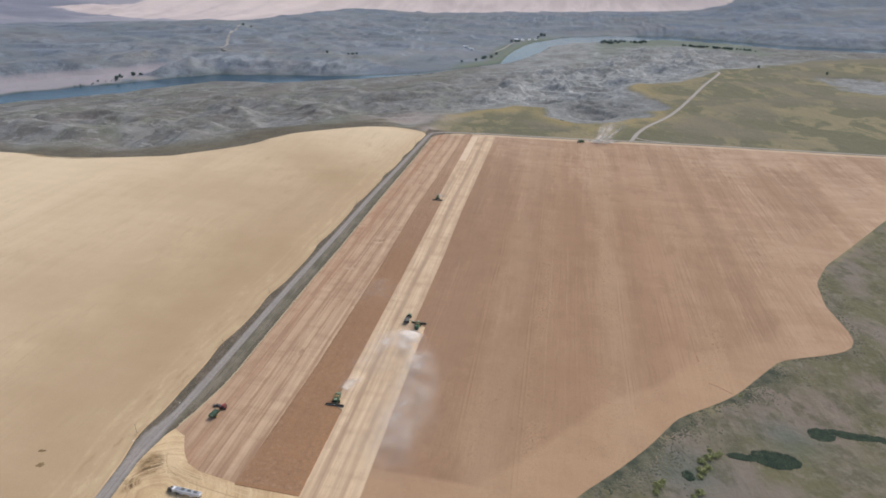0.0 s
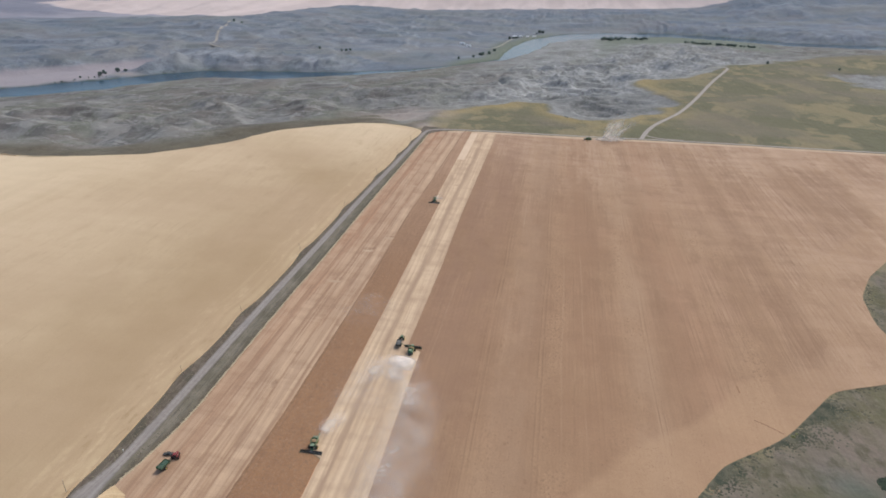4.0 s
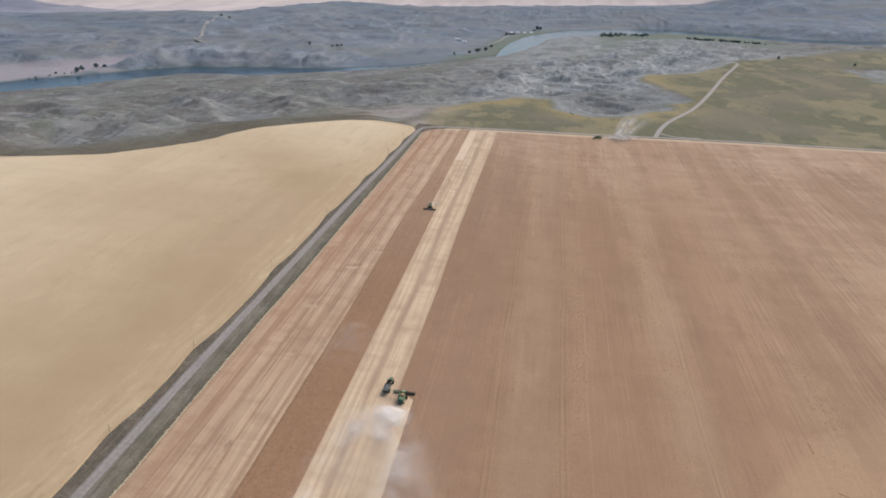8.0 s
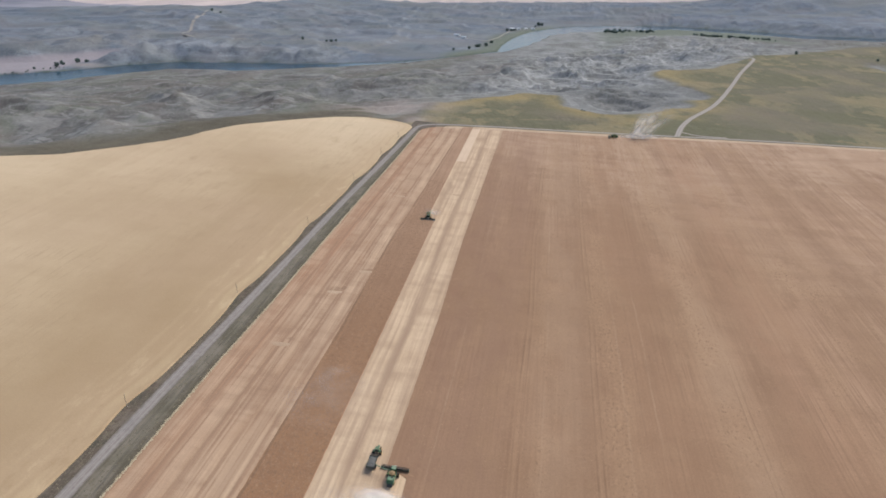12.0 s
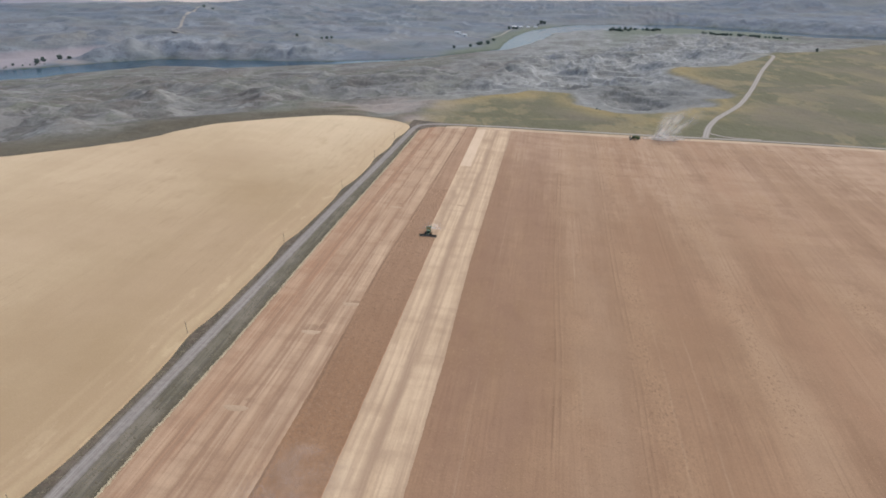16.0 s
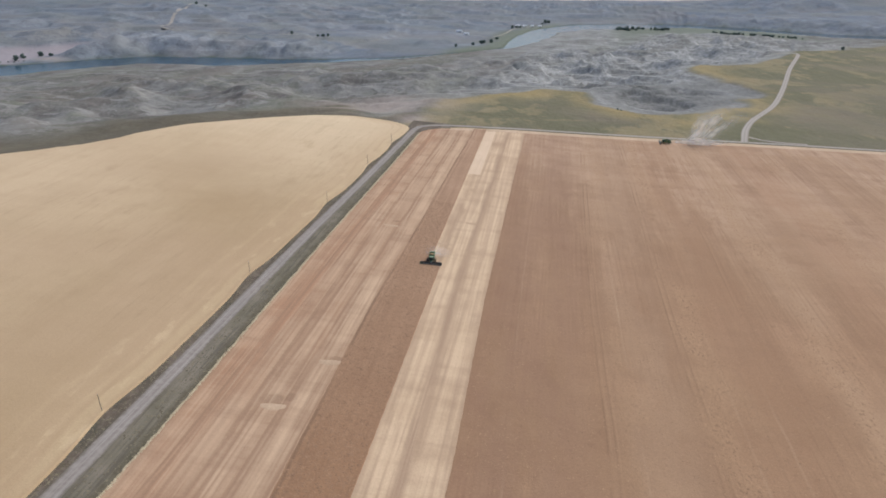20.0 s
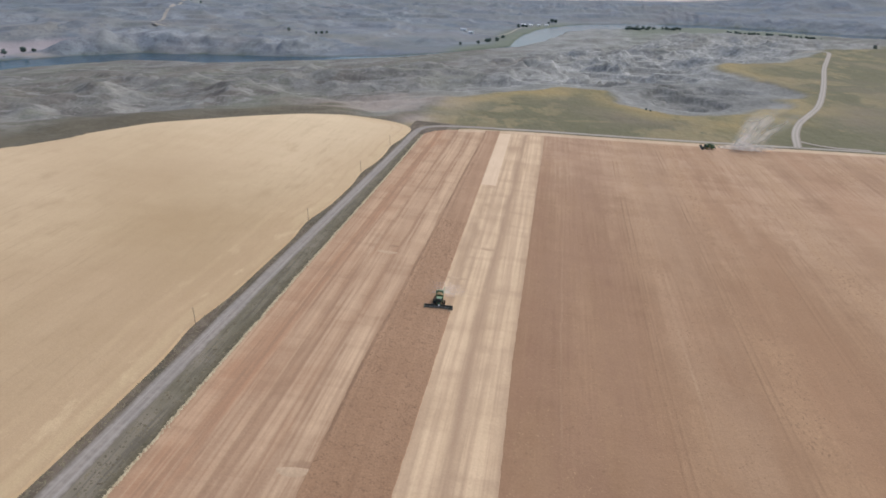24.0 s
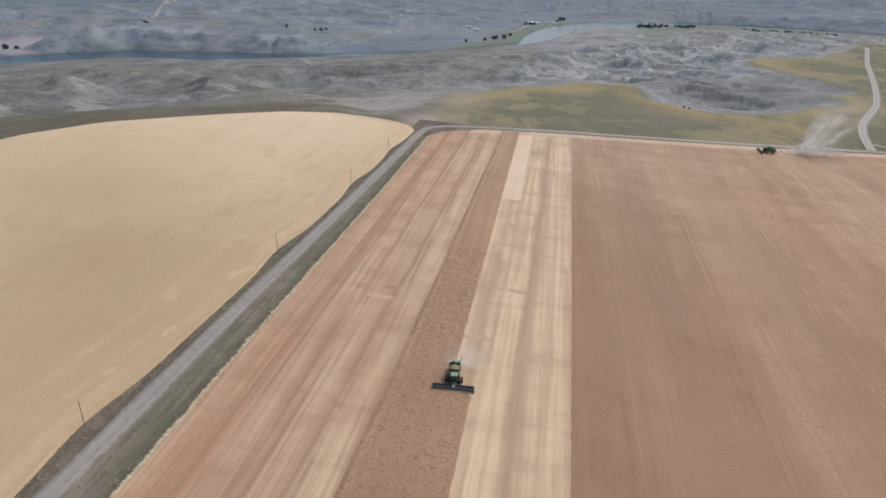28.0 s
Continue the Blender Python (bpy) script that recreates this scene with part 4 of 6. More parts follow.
def plot(name, y0, y1, left, right, lift, material, step=6.0, across=40, skirt=0.0, bend=None, ragged=0.0, rows_from=None, rows_to=None):
    """A strip of field between two edges, laid on the land, with its crop's thickness at the rim."""
    n = max(2, int((y1 - y0) / step) + 1)
    v, u = np.meshgrid(np.linspace(y0, y1, n), np.linspace(0, 1, across), indexing="ij")
    a, b = left(v), right(v)
    x, y = a + (b - a) * u, v.copy()
    if rows_from is not None:
        a = rows_from(v)
    if rows_to is not None:
        b = rows_to(v)
    if ragged:
        x = x + ragged * perlin(v / 5.0, u * 3.0) * (np.abs(u - 0.5) * 2) ** 8
    if bend is not None:
        y = y + bend(x, v)
    z = land(x, y) + lift
    if skirt:
        def rim(q, ends=(0, 0), sides=(0, 0)):
            q = np.pad(q, 1, mode="edge")
            q[0, :] += ends[0]
            q[-1, :] += ends[1]
            q[1:-1, 0] += sides[0]
            q[1:-1, -1] += sides[1]
            return q
        z = rim(z, (-skirt, -skirt), (-skirt, -skirt))
        x, y, a, b = rim(x, (0, 0), (-skirt * 0.8, skirt * 0.8)), rim(y, (-skirt * 1.6, skirt)), rim(a), rim(b)
    return sheet(name, x, y, z, material, {"from_left": x - a, "from_right": b - x}, not skirt)


# ---- the ground, one sheet to the horizon ----
def spaced(*spans):
    """Grid lines: (start, end, step) after one another."""
    parts = [np.arange(a, b, s) for a, b, s in spans]
    return np.concatenate([*parts, [spans[-1][1]]])


gx = spaced((-9000, -4500, 450), (-4500, -2600, 60), (-2600, -1500, 25), (-1500, -700, 11), (-700, -260, 7), (-260, 600, 5.2), (600, 1500, 18), (1500, 3600, 60), (3600, 9000, 450))
gy = spaced((-6000, -1200, 400), (-1200, 420, 14), (420, 1300, 5.5), (1300, 1600, 9), (1600, 2700, 13), (2700, 4900, 40), (4900, 9500, 450))
gx, gy = np.meshgrid(gx, gy)
gz, cover = land(gx, gy, True)
incline = np.hypot(np.gradient(gz, gx[0], axis=1), np.gradient(gz, gy[:, 0], axis=0))
lips = np.pad(incline, 1, mode="edge")
lips = np.max([lips[a:a + gz.shape[0], b:b + gz.shape[1]] for a in range(3) for b in range(3)], axis=0)
cover["scarp"] = steps(0.12, 0.55, lips)  # scarps with their bare lips
ground = tagged(sheet("ground", gx, gy, gz, LAND, cover), "grey sage and clay badlands with dry pasture", "terrain", kind="structure")

# ---- the river ----
def smooth_line(points, rounds=3):
    p = np.array(points, float)
    for _ in range(rounds):
        a, b = p[:-1] * 0.75 + p[1:] * 0.25, p[:-1] * 0.25 + p[1:] * 0.75
        p = np.concatenate([p[:1], np.stack([a, b], 1).reshape(-1, p.shape[1]), p[-1:]])
    return p


rp = smooth_line(RIVER)
rs = np.linspace(0, len(rp) - 1, 240)
rx, ry = np.interp(rs, range(len(rp)), rp[:, 0]), np.interp(rs, range(len(rp)), rp[:, 1])
rw = np.maximum(np.interp(rs, range(len(rp)), rp[:, 2]), 0) + 45
tx, ty = np.gradient(rx), np.gradient(ry)
tl = np.hypot(tx, ty)
ru = np.linspace(-1, 1, 9)
water = sheet("river", rx[:, None] - (ty / tl * rw)[:, None] * ru, ry[:, None] + (tx / tl * rw)[:, None] * ru, np.full((240, 9), RIVER_Z), WATER)
tagged(water, "calm blue-grey river winding between clay bluffs", "river", kind="structure")


# ---- fields ----
def at_far_edge(x, v):
    return (far_edge(x) - 540) * steps(300, 540, v)


def wheat_left(y):
    """West end of the wheat, which follows the rim of the bench."""
    y = np.asarray(y, float)
    xs = np.linspace(-1300, -166, 400)
    back_y = wheat_back(xs)
    return np.where(y <= 150, -1300, np.interp(y, back_y, xs))


def wheat_tip(y):
    y = np.asarray(y, float)
    return np.where(y < 432, wheat_right(y), np.interp(y, [432, 439, 446, 452, 457, 460, 462], [float(wheat_right(432)), -100.5, -106, -115, -128, -143, -166]))


def below(y):
    return np.asarray(y, float) * 0


wheat = plot("wheat_field", -700, 462, wheat_left, wheat_tip, 0.85, WHEAT, 2.0, 90, 0.8)
tagged(wheat, "pale golden field of ripe standing wheat", "wheat field", kind="structure")
verge = plot("verge", -900, 470, lambda y: wheat_right(y) - 4, lambda y: field_left(y) + 1.5 + 28 * steps(395, 420, y), 0.06, VERGE, 4.0, 14)
tagged(verge, "dry brown grass verge along the gravel road", "verge", kind="structure")


def mesh_height(x, y):
    """Height of the ground sheet between its grid points."""
    gxs, gys = gx[0], gy[:, 0]
    i, j = np.clip(np.searchsorted(gxs, x) - 1, 0, len(gxs) - 2), np.clip(np.searchsorted(gys, y) - 1, 0, len(gys) - 2)
    u, v = (x - gxs[i]) / (gxs[i + 1] - gxs[i]), (y - gys[j]) / (gys[j + 1] - gys[j])
    return (gz[j, i] * (1 - u) + gz[j, i + 1] * u) * (1 - v) + (gz[j + 1, i] * (1 - u) + gz[j + 1, i + 1] * u) * v


def ribbon(name, points, half, lift, material, step=5.0, across=7, swell=None):
    """A way along a line, laid on the ground sheet; swell: its width at y, as a factor."""
    p = smooth_line(points)
    run = np.concatenate([[0], np.cumsum(np.hypot(*np.diff(p, axis=0).T))])
    s = np.linspace(0, run[-1], max(3, int(run[-1] / step)))
    x, y = np.interp(s, run, p[:, 0]), np.interp(s, run, p[:, 1])
    dx, dy = np.gradient(x), np.gradient(y)
    d = np.hypot(dx, dy)
    wide = half * (1 + 0.10 * perlin(s / 23.0, s * 0))
    if swell is not None:
        wide = wide * swell(y)
    u = np.linspace(-1, 1, across)
    px, py = x[:, None] + (dy / d * wide)[:, None] * u, y[:, None] - (dx / d * wide)[:, None] * u
    away_from = np.repeat((half * (1 + u))[None], len(s), 0)
    z = np.maximum(mesh_height(px, py), land(px, py))
    k = min(4, len(s) // 4)
    z = sum(np.pad(z, ((k, k), (0, 0)), mode="edge")[i:i + len(s)] for i in range(2 * k + 1)) / (2 * k + 1) + lift
    return sheet(name, px, py, z, material, {"from_left": away_from, "from_right": 2 * half - away_from})


def entrance(y):
    """The road is wider where trucks turn into the field."""
    return np.interp(y, [-900, -345, -326, -312, -300, -291, -281, -268], [1.5, 1.5, 1.32, 1.36, 1.75, 1.95, 1.4, 1.0])


lane = ribbon("road", [(float(road_mid(v)), v) for v in range(-900, -380, 40)] + [(-114.5, -345), (-115.2, -326), (-116.4, -311), (-117, -297), (-115.6, -284), (-113.2, -266), (-112.4, -240)]
              + [(float(road_mid(v)), v) for v in range(-220, 421, 40)] + [(-93, 445), (-84, 456), (-62, 464), (-30, 470)], 3.4, 0.16, GRAVEL, 3.0, 9, entrance)
far_lane = ribbon("road", [(-45, 466.5), (-20, 471)] + [(v, float(far_edge(v)) + 9.5) for v in range(10, 900, 60)], 3.0, 0.18, TRACK, 4.0)
tagged(far_lane, "tan dirt road along the field's far edge", "dirt road", kind="structure")
tagged(lane, "grey gravel farm road with pale wheel tracks", "gravel road", kind="structure")
track = ribbon("track", [(236, 503), (243, 530), (252, 562), (272, 612), (296, 655), (326, 712), (366, 815), (402, 915), (440, 1025), (478, 1120), (508, 1195), (520, 1228),
                         (512, 1252), (490, 1272), (440, 1300)], 3.9, 0.45, TRACK, 2.5)
tagged(track, "pale dirt track winding over dry pasture", "dirt track", kind="structure")
spur = ribbon("track", [(243, 532), (252, 520), (268, 513), (300, 514)], 2.4, 0.42, TRACK)
tagged(spur, "pale dirt track joining the field road", "dirt track", kind="structure")
hill_track = ribbon("track", [(-1297, 2125), (-1262, 2020), (-1235, 1930), (-1205, 1830), (-1160, 1740), (-1140, 1640), (-1080, 1625)], 5.0, 1.2, FAINT_TRACK, 8.0)
tagged(hill_track, "pale dirt track climbing the far bluff", "dirt track", kind="structure")
shelf = ribbon("track", [(-1080, 1625), (-980, 1650), (-860, 1680), (-750, 1700), (-640, 1720)], 2.5, 1.0, FAINT_TRACK, 8.0)
tagged(shelf, "faint dirt track along the bluff", "dirt track", kind="structure")
rim_strip = plot("field_rim", 0, 1, lambda v: -60 + 0 * v, lambda v: 820 + 0 * v, 0.19, CHAFF, 0.25, 180, 0.1, lambda x, v: far_edge(x) - 7.0 + 8.5 * v)
tagged(rim_strip, "pale straw strip at the field's far edge", "field edge", kind="structure")

brown = plot("pulse_field", -420, 540, cut_edge, field_right, 0.14, BROWN, 2.5, 60, 0.1, at_far_edge, 0.3, rows_from=_cut)
tagged(brown, "reddish-brown field of ripe pulse crop", "crop field", kind="structure")


def round_corner(x, v):
    """The far edge, with the field's corner rounded off beside the road."""
    k = np.clip((-60 - x) / 28.0, 0, 1)
    return (far_edge(x) - 540 - 26 * (1 - np.sqrt(1 - k * k))) * steps(300, 540, v)


def stubble_left(y):
    """The field's left edge, swinging in at the entrance from the road."""
    y = np.asarray(y, float)
    return np.where(y < -280, np.interp(y, [-314, -312.4, -310, -306, -300, -294, -287, -283.5, -282, -280], [-48, -56, -74, -83, -89, -92.8, -96.8, -99, -106, -106.3]), field_left(y))


stub = plot("striped_stubble", -314, 540, stubble_left, dark_left, 0.13, STUBBLE, 4.0, 24, 0.1, round_corner, rows_from=row_line)
tagged(stub, "tan stubble with red-brown stripes along the rows", "stubble field", kind="structure")


def dark_right(y):
    """Edge of the standing crop: it steps in behind each combine that has passed."""
    y = np.asarray(y, float)
    return -10.8 - 6.9 * steps(-240.5, -238.5, y) - 6.8 * steps(147.8, 149.4, y)


piece = plot("standing_strip", -314.5, 540, dark_left, dark_right, 0.36, DARK, 2.5, 10, 0.3, at_far_edge, 0.35)
tagged(piece, "dark brown strip of uncut standing crop", "standing crop", kind="structure")
piece = plot("fresh_stubble", -315.5, 540, dark_right, cut_edge, 0.13, STRAW, 2.5, 14, 0.1, at_far_edge, rows_to=_cut)
tagged(piece, "pale fresh-cut stubble with chaff rows", "stubble field", kind="structure")
head = plot("headland", -420, -279, lambda y: np.interp(y, [-420, -345, -326, -312, -297, -284, -279], [-110, -110, -111.5, -112.5, -111.5, -108, -104.5]), lambda y: below(y) + 70, 0.10, HEADLAND, 4.0, 24)
tagged(head, "yellow straw headland with wheel marks", "headland", kind="structure")

bright = plot("fresh_stubble", 316, 540, dark_right, lambda y: below(y) - 14.5, 0.17, STRAW_BRIGHT, 4.0, 6, 0.1, at_far_edge)
tagged(bright, "palest fresh-cut stubble swath", "stubble field", kind="structure")

# ---- things: helpers ----
def part(name, bm, material, parent, label=""):
    """One mesh object under a thing or a part."""
    mesh = bpy.data.meshes.new(name)
    bm.to_mesh(mesh)
    bm.free()
    mesh.materials.append(material)
    ob = new(name, mesh)
    ob.parent = parent
    if label:
        ob["label"] = label
    return ob


def box(bm, x, y, z, sx, sy, sz, bevel=0.04, top=(1.0, 1.0), shift=0.0):
    """A block with its middle at x, y, z; top: how far its upper face narrows."""
    made = bmesh.ops.create_cube(bm, size=1.0)["verts"]
    for v in made:
        up = v.co.z > 0
        v.co.x *= sx * (top[0] if up else 1)
        v.co.y = v.co.y * sy * (top[1] if up else 1) + (shift if up else 0)
        v.co.z *= sz
        v.co += Vector((x, y, z))
    if bevel:
        edges = list({e for v in made for e in v.link_edges})
        bmesh.ops.bevel(bm, geom=edges, offset=bevel, segments=1, affect="EDGES")
    return bm


def rod(bm, a, b, r, seg=8, r2=None):
    """A round bar from a to b."""
    a, b = Vector(a), Vector(b)
    turn = (b - a).to_track_quat("Z", "Y").to_matrix().to_4x4()
    bmesh.ops.create_cone(bm, cap_ends=True, segments=seg, radius1=r, radius2=r if r2 is None else r2, depth=(b - a).length,
                          matrix=Matrix.Translation((a + b) / 2) @ turn)
    return bm


def profile(bm, points, half, x=0.0, bevel=0.06):
    """A side view, (y, z) points, given width."""
    a = [bm.verts.new((x - half, y, z)) for y, z in points]
    b = [bm.verts.new((x + half, y, z)) for y, z in points]
    n = len(points)
    bm.faces.new(a[::-1])
    bm.faces.new(b)
    for i in range(n):
        bm.faces.new((a[i], a[(i + 1) % n], b[(i + 1) % n], b[i]))
    bmesh.ops.recalc_face_normals(bm, faces=bm.faces)
    if bevel:
        bmesh.ops.bevel(bm, geom=list({e for v in a + b for e in v.link_edges}), offset=bevel, segments=1, affect="EDGES")
    return bm


def fresh():
    return bmesh.new()


def stand(x, y, turn=0.0, lift=0.13):
    """A pose on the land, leaning with its slope."""
    e = 4.0
    up = Vector((height(x - e, y) - height(x + e, y), height(x, y - e) - height(x, y + e), 2 * e)).normalized()
    lean = Vector((0, 0, 1)).rotation_difference(up).to_matrix().to_4x4()
    return Matrix.Translation((x, y, height(x, y) + lift)) @ lean @ pose(0, 0, 0, 0, 0, turn)


def paint(name, colour, rough=0.45, dust=0.25, metal=0.0):
    """Machine paint under field dust."""
    n = Nodes(name)
    worn = n.ramp(n.noise(1.3, 5), (0.42, 0.0), (0.68, 1.0))
    return n.done(n.mix(n.math("MULTIPLY", worn, dust * 2), colour, (0.36, 0.28, 0.20)), rough, metal, gloss=0.4)


GREEN = paint("green_paint", (0.035, 0.13, 0.055), 0.5, 0.22)
PALE_GREEN = paint("dusty_green_panel", (0.13, 0.24, 0.14), 0.6, 0.3)
RED = paint("red_paint", (0.22, 0.018, 0.025), 0.45, 0.15)
YELLOW = paint("yellow_paint", (0.62, 0.42, 0.04), 0.5, 0.2)
BLACK = paint("black_steel", (0.026, 0.03, 0.03), 0.6, 0.10)
HEADER = paint("dusty_dark_header", (0.042, 0.052, 0.045), 0.6, 0.12)
RUBBER = paint("tyre_rubber", (0.02, 0.02, 0.02), 0.9, 0.14)
GLASS = simple("cab_glass", (0.02, 0.03, 0.035), (0.03, 0.04, 0.045), 0.5, 0.06, gloss=0.6)
WHITE = paint("white_paint", (0.74, 0.75, 0.76), 0.5, 0.08)
STEEL = paint("galvanised_steel", (0.40, 0.41, 0.42), 0.4, 0.1, 0.6)
CART_GREY = paint("grey_green_steel", (0.10, 0.125, 0.115), 0.6, 0.2)
TARP = paint("dark_tarp", (0.10, 0.105, 0.10), 0.85, 0.12)
DARK_TARP = paint("dark_green_tarp", (0.03, 0.075, 0.05), 0.8, 0.1)
WOOD = simple("weathered_wood", (0.19, 0.145, 0.11), (0.28, 0.22, 0.17), 1.5, 0.9)
GRAIN = simple("grain", (0.22, 0.155, 0.08), (0.31, 0.22, 0.12), 2.0, 0.95)
# leaf green lightened and blued to imitate haze over the river
LEAF = simple("tree_leaves", (0.062, 0.092, 0.082), (0.105, 0.138, 0.112), 0.5, 0.8, depth=0.2)
LIGHT_LEAF = simple("willow_leaves", (0.15, 0.165, 0.062), (0.25, 0.25, 0.10), 0.6, 0.8, depth=0.2)
BARK = simple("bark", (0.07, 0.055, 0.042), (0.12, 0.10, 0.08), 3.0, 0.95)
REED = simple("reeds", (0.024, 0.040, 0.026), (0.046, 0.066, 0.040), 0.25, 0.9, depth=0.2)
TUFT = simple("verge_tuft", (0.10, 0.085, 0.055), (0.19, 0.16, 0.105), 0.3, 0.95)
SCRUB = simple("sage_scrub", (0.048, 0.056, 0.036), (0.135, 0.125, 0.082), 0.12, 0.9, depth=0.2)
STRIP_PLANT = simple("strip_plants", (0.205, 0.124, 0.074), (0.325, 0.20, 0.12), 0.45, 0.95)
FIELD_PLANT = simple("field_plants", (0.215, 0.132, 0.078), (0.36, 0.232, 0.138), 0.35, 0.95)
FRINGE = simple("dry_grass", (0.36, 0.30, 0.19), (0.50, 0.43, 0.29), 0.8, 0.95)


def thing(name, label, category, group=""):
    return tagged(new(name), label, category, group)


def add_wheel(parent, x, y, r, wide, rim_paint, name="wheel"):
    bm = fresh()
    rod(bm, (x - wide / 2, y, r), (x + wide / 2, y, r), r, 20)
    bmesh.ops.bevel(bm, geom=[e for e in bm.edges if abs(e.verts[0].co.x - e.verts[1].co.x) < 1e-4], offset=0.1 * r, segments=2, affect="EDGES")
    for k in range(20):  # lugs
        a = k * math.tau / 20
        c, s = math.cos(a) * r, math.sin(a) * r
        rod(bm, (x - wide * 0.42, y + c, r + s), (x + wide * 0.42, y + math.cos(a + 0.12) * r, r + math.sin(a + 0.12) * r), 0.04 * r, 4)
    w = part(name, bm, RUBBER, parent)
    side = 1 if x > 0 else -1
    bm = fresh()
    rod(bm, (x + side * wide * 0.30, y, r), (x + side * wide * 0.54, y, r), r * 0.52, 14)
    rod(bm, (x + side * wide * 0.5, y, r), (x + side * wide * 0.62, y, r), r * 0.2, 10)
    part("rim", bm, rim_paint, w, "yellow wheel rim" if rim_paint is YELLOW else "")
    return w


def combine_harvester(label, unloading=False):
    """Looks along +y; the middle of the front axle stands over the origin."""
    c = thing("combine_harvester", label, "combine harvester", "combine harvesters")
    part("body", profile(fresh(), [(-5.9, 1.3), (-6.3, 2.1), (-5.7, 3.2), (-4.6, 3.55), (-0.4, 3.55), (0.7, 3.1), (0.9, 1.5), (-0.2, 1.05), (-4.8, 1.05)], 1.48, bevel=0.1), GREEN, c)
    for s in (-1, 1):
        panel = part("side_panel", box(fresh(), s * 1.53, -2.9, 2.25, 0.10, 4.6, 1.5, 0.04), PALE_GREEN if s > 0 else GREEN, c)
        part("stripe", box(fresh(), s * 1.59, -2.9, 2.75, 0.03, 4.4, 0.14, 0.0), YELLOW, panel, "yellow stripe")
    bm = fresh()  # the tank's flared walls, open above
    low, high = [(-1.2, -3.0, 3.5), (1.2, -3.0, 3.5), (1.2, -0.5, 3.5), (-1.2, -0.5, 3.5)], [(-1.75, -3.5, 4.35), (1.75, -3.5, 4.35), (1.75, 0.0, 4.35), (-1.75, 0.0, 4.35)]
    a, b = [bm.verts.new(v) for v in low], [bm.verts.new(v) for v in high]
    for i in range(4):
        bm.faces.new((a[i], a[(i + 1) % 4], b[(i + 1) % 4], b[i]))
    bmesh.ops.solidify(bm, geom=list(bm.faces), thickness=0.07)
    tank = part("grain_tank", bm, GREEN, c, "flared green grain tank")
    bm = fresh()
    bmesh.ops.create_cone(bm, cap_ends=True, segments=16, radius1=1.45, radius2=0.25, depth=0.55, matrix=Matrix.Translation((0, -1.75, 4.1)))
    part("grain", bm, GRAIN, tank, "heap of brown grain")
    deck = part("engine_deck", box(fresh(), 0, -4.7, 3.62, 2.5, 1.9, 0.35, 0.06), PALE_GREEN, c)
    part("air_intake", rod(fresh(), (0.6, -4.3, 3.75), (0.6, -4.3, 4.2), 0.3, 12), BLACK, deck)
    part("exhaust", rod(fresh(), (-0.9, -4.2, 3.7), (-0.9, -4.3, 4.5), 0.09, 8), STEEL, deck)
    part("straw_chopper", profile(fresh(), [(-6.3, 0.9), (-7.2, 1.0), (-7.1, 1.5), (-6.2, 2.2), (-5.7, 1.4)], 1.15, bevel=0.05), BLACK, c)
    cab = part("cab", box(fresh(), 0, 1.55, 2.75, 1.9, 1.75, 1.75, 0.1, (0.94, 0.86)), GLASS, c, "dark glass cab")
    part("cab_roof", box(fresh(), 0, 1.5, 3.72, 2.1, 2.0, 0.24, 0.09), PALE_GREEN, cab, "dusty pale green roof")
    for s in (-1, 1):
        part("post", rod(fresh(), (s * 0.93, 2.36, 1.9), (s * 0.88, 2.2, 3.65), 0.06, 6), GREEN, cab)
        part("mirror", box(fresh(), s * 1.35, 2.3, 3.05, 0.28, 0.1, 0.5, 0.03), BLACK, cab)
        part("work_light", box(fresh(), s * 0.65, 2.5, 3.75, 0.25, 0.08, 0.14, 0.02), WHITE, cab)
    bm = fresh()
    for k in range(5):
        box(bm, 1.75, 1.1 + 0.06 * k, 0.7 + 0.3 * k, 0.6, 0.2, 0.05, 0.0)
    for s in (-0.3, 0.3):
        rod(bm, (1.75 + s, 1.05, 0.6), (1.75 + s, 1.45, 2.9), 0.03, 5)
    part("ladder", bm, BLACK, c)
    part("feeder_house", profile(fresh(), [(0.7, 1.2), (0.7, 2.0), (1.3, 2.0), (3.5, 1.15), (3.5, 0.45), (2.8, 0.45)], 0.7, bevel=0.04), GREEN, c)
    # the header
    head_ = part("header", profile(fresh(), [(3.4, 0.35), (3.4, 1.45), (3.55, 1.5), (3.65, 0.45), (4.7, 0.22), (4.7, 0.14)], 6.1, bevel=0.0), HEADER, c, "wide dark cutting header")
    for s in (-1, 1):
        part("divider", profile(fresh(), [(3.4, 0.25), (3.4, 1.35), (4.3, 1.1), (5.3, 0.18)], 0.09, s * 6.12, 0.02), GREEN if s > 0 else BLACK, head_)
    reel = fresh()
    rod(reel, (-6.0, 4.35, 1.05), (6.0, 4.35, 1.05), 0.10, 8)
    for k in range(6):
        a2 = k * math.tau / 6
        py, pz = 4.35 + 0.55 * math.cos(a2), 1.05 + 0.55 * math.sin(a2)
        rod(reel, (-6.0, py, pz), (6.0, py, pz), 0.05, 5)
        for j in range(-6, 7, 3):
            rod(reel, (j, 4.35, 1.05), (j, py, pz), 0.04, 4)
        for j in range(40):
            px = -5.9 + 11.8 * j / 39
            rod(reel, (px, py, pz), (px, py + 0.05, pz - 0.22), 0.016, 3)
    part("reel", reel, HEADER, head_)
    part("auger", rod(fresh(), (-5.9, 3.9, 0.62), (5.9, 3.9, 0.62), 0.24, 10), STEEL, head_)
    knife = fresh()
    for j in range(80):
        box(knife, -6.0 + 12.0 * j / 79, 4.78, 0.16, 0.06, 0.2, 0.05, 0.0)
    part("cutter_bar", knife, STEEL, head_)
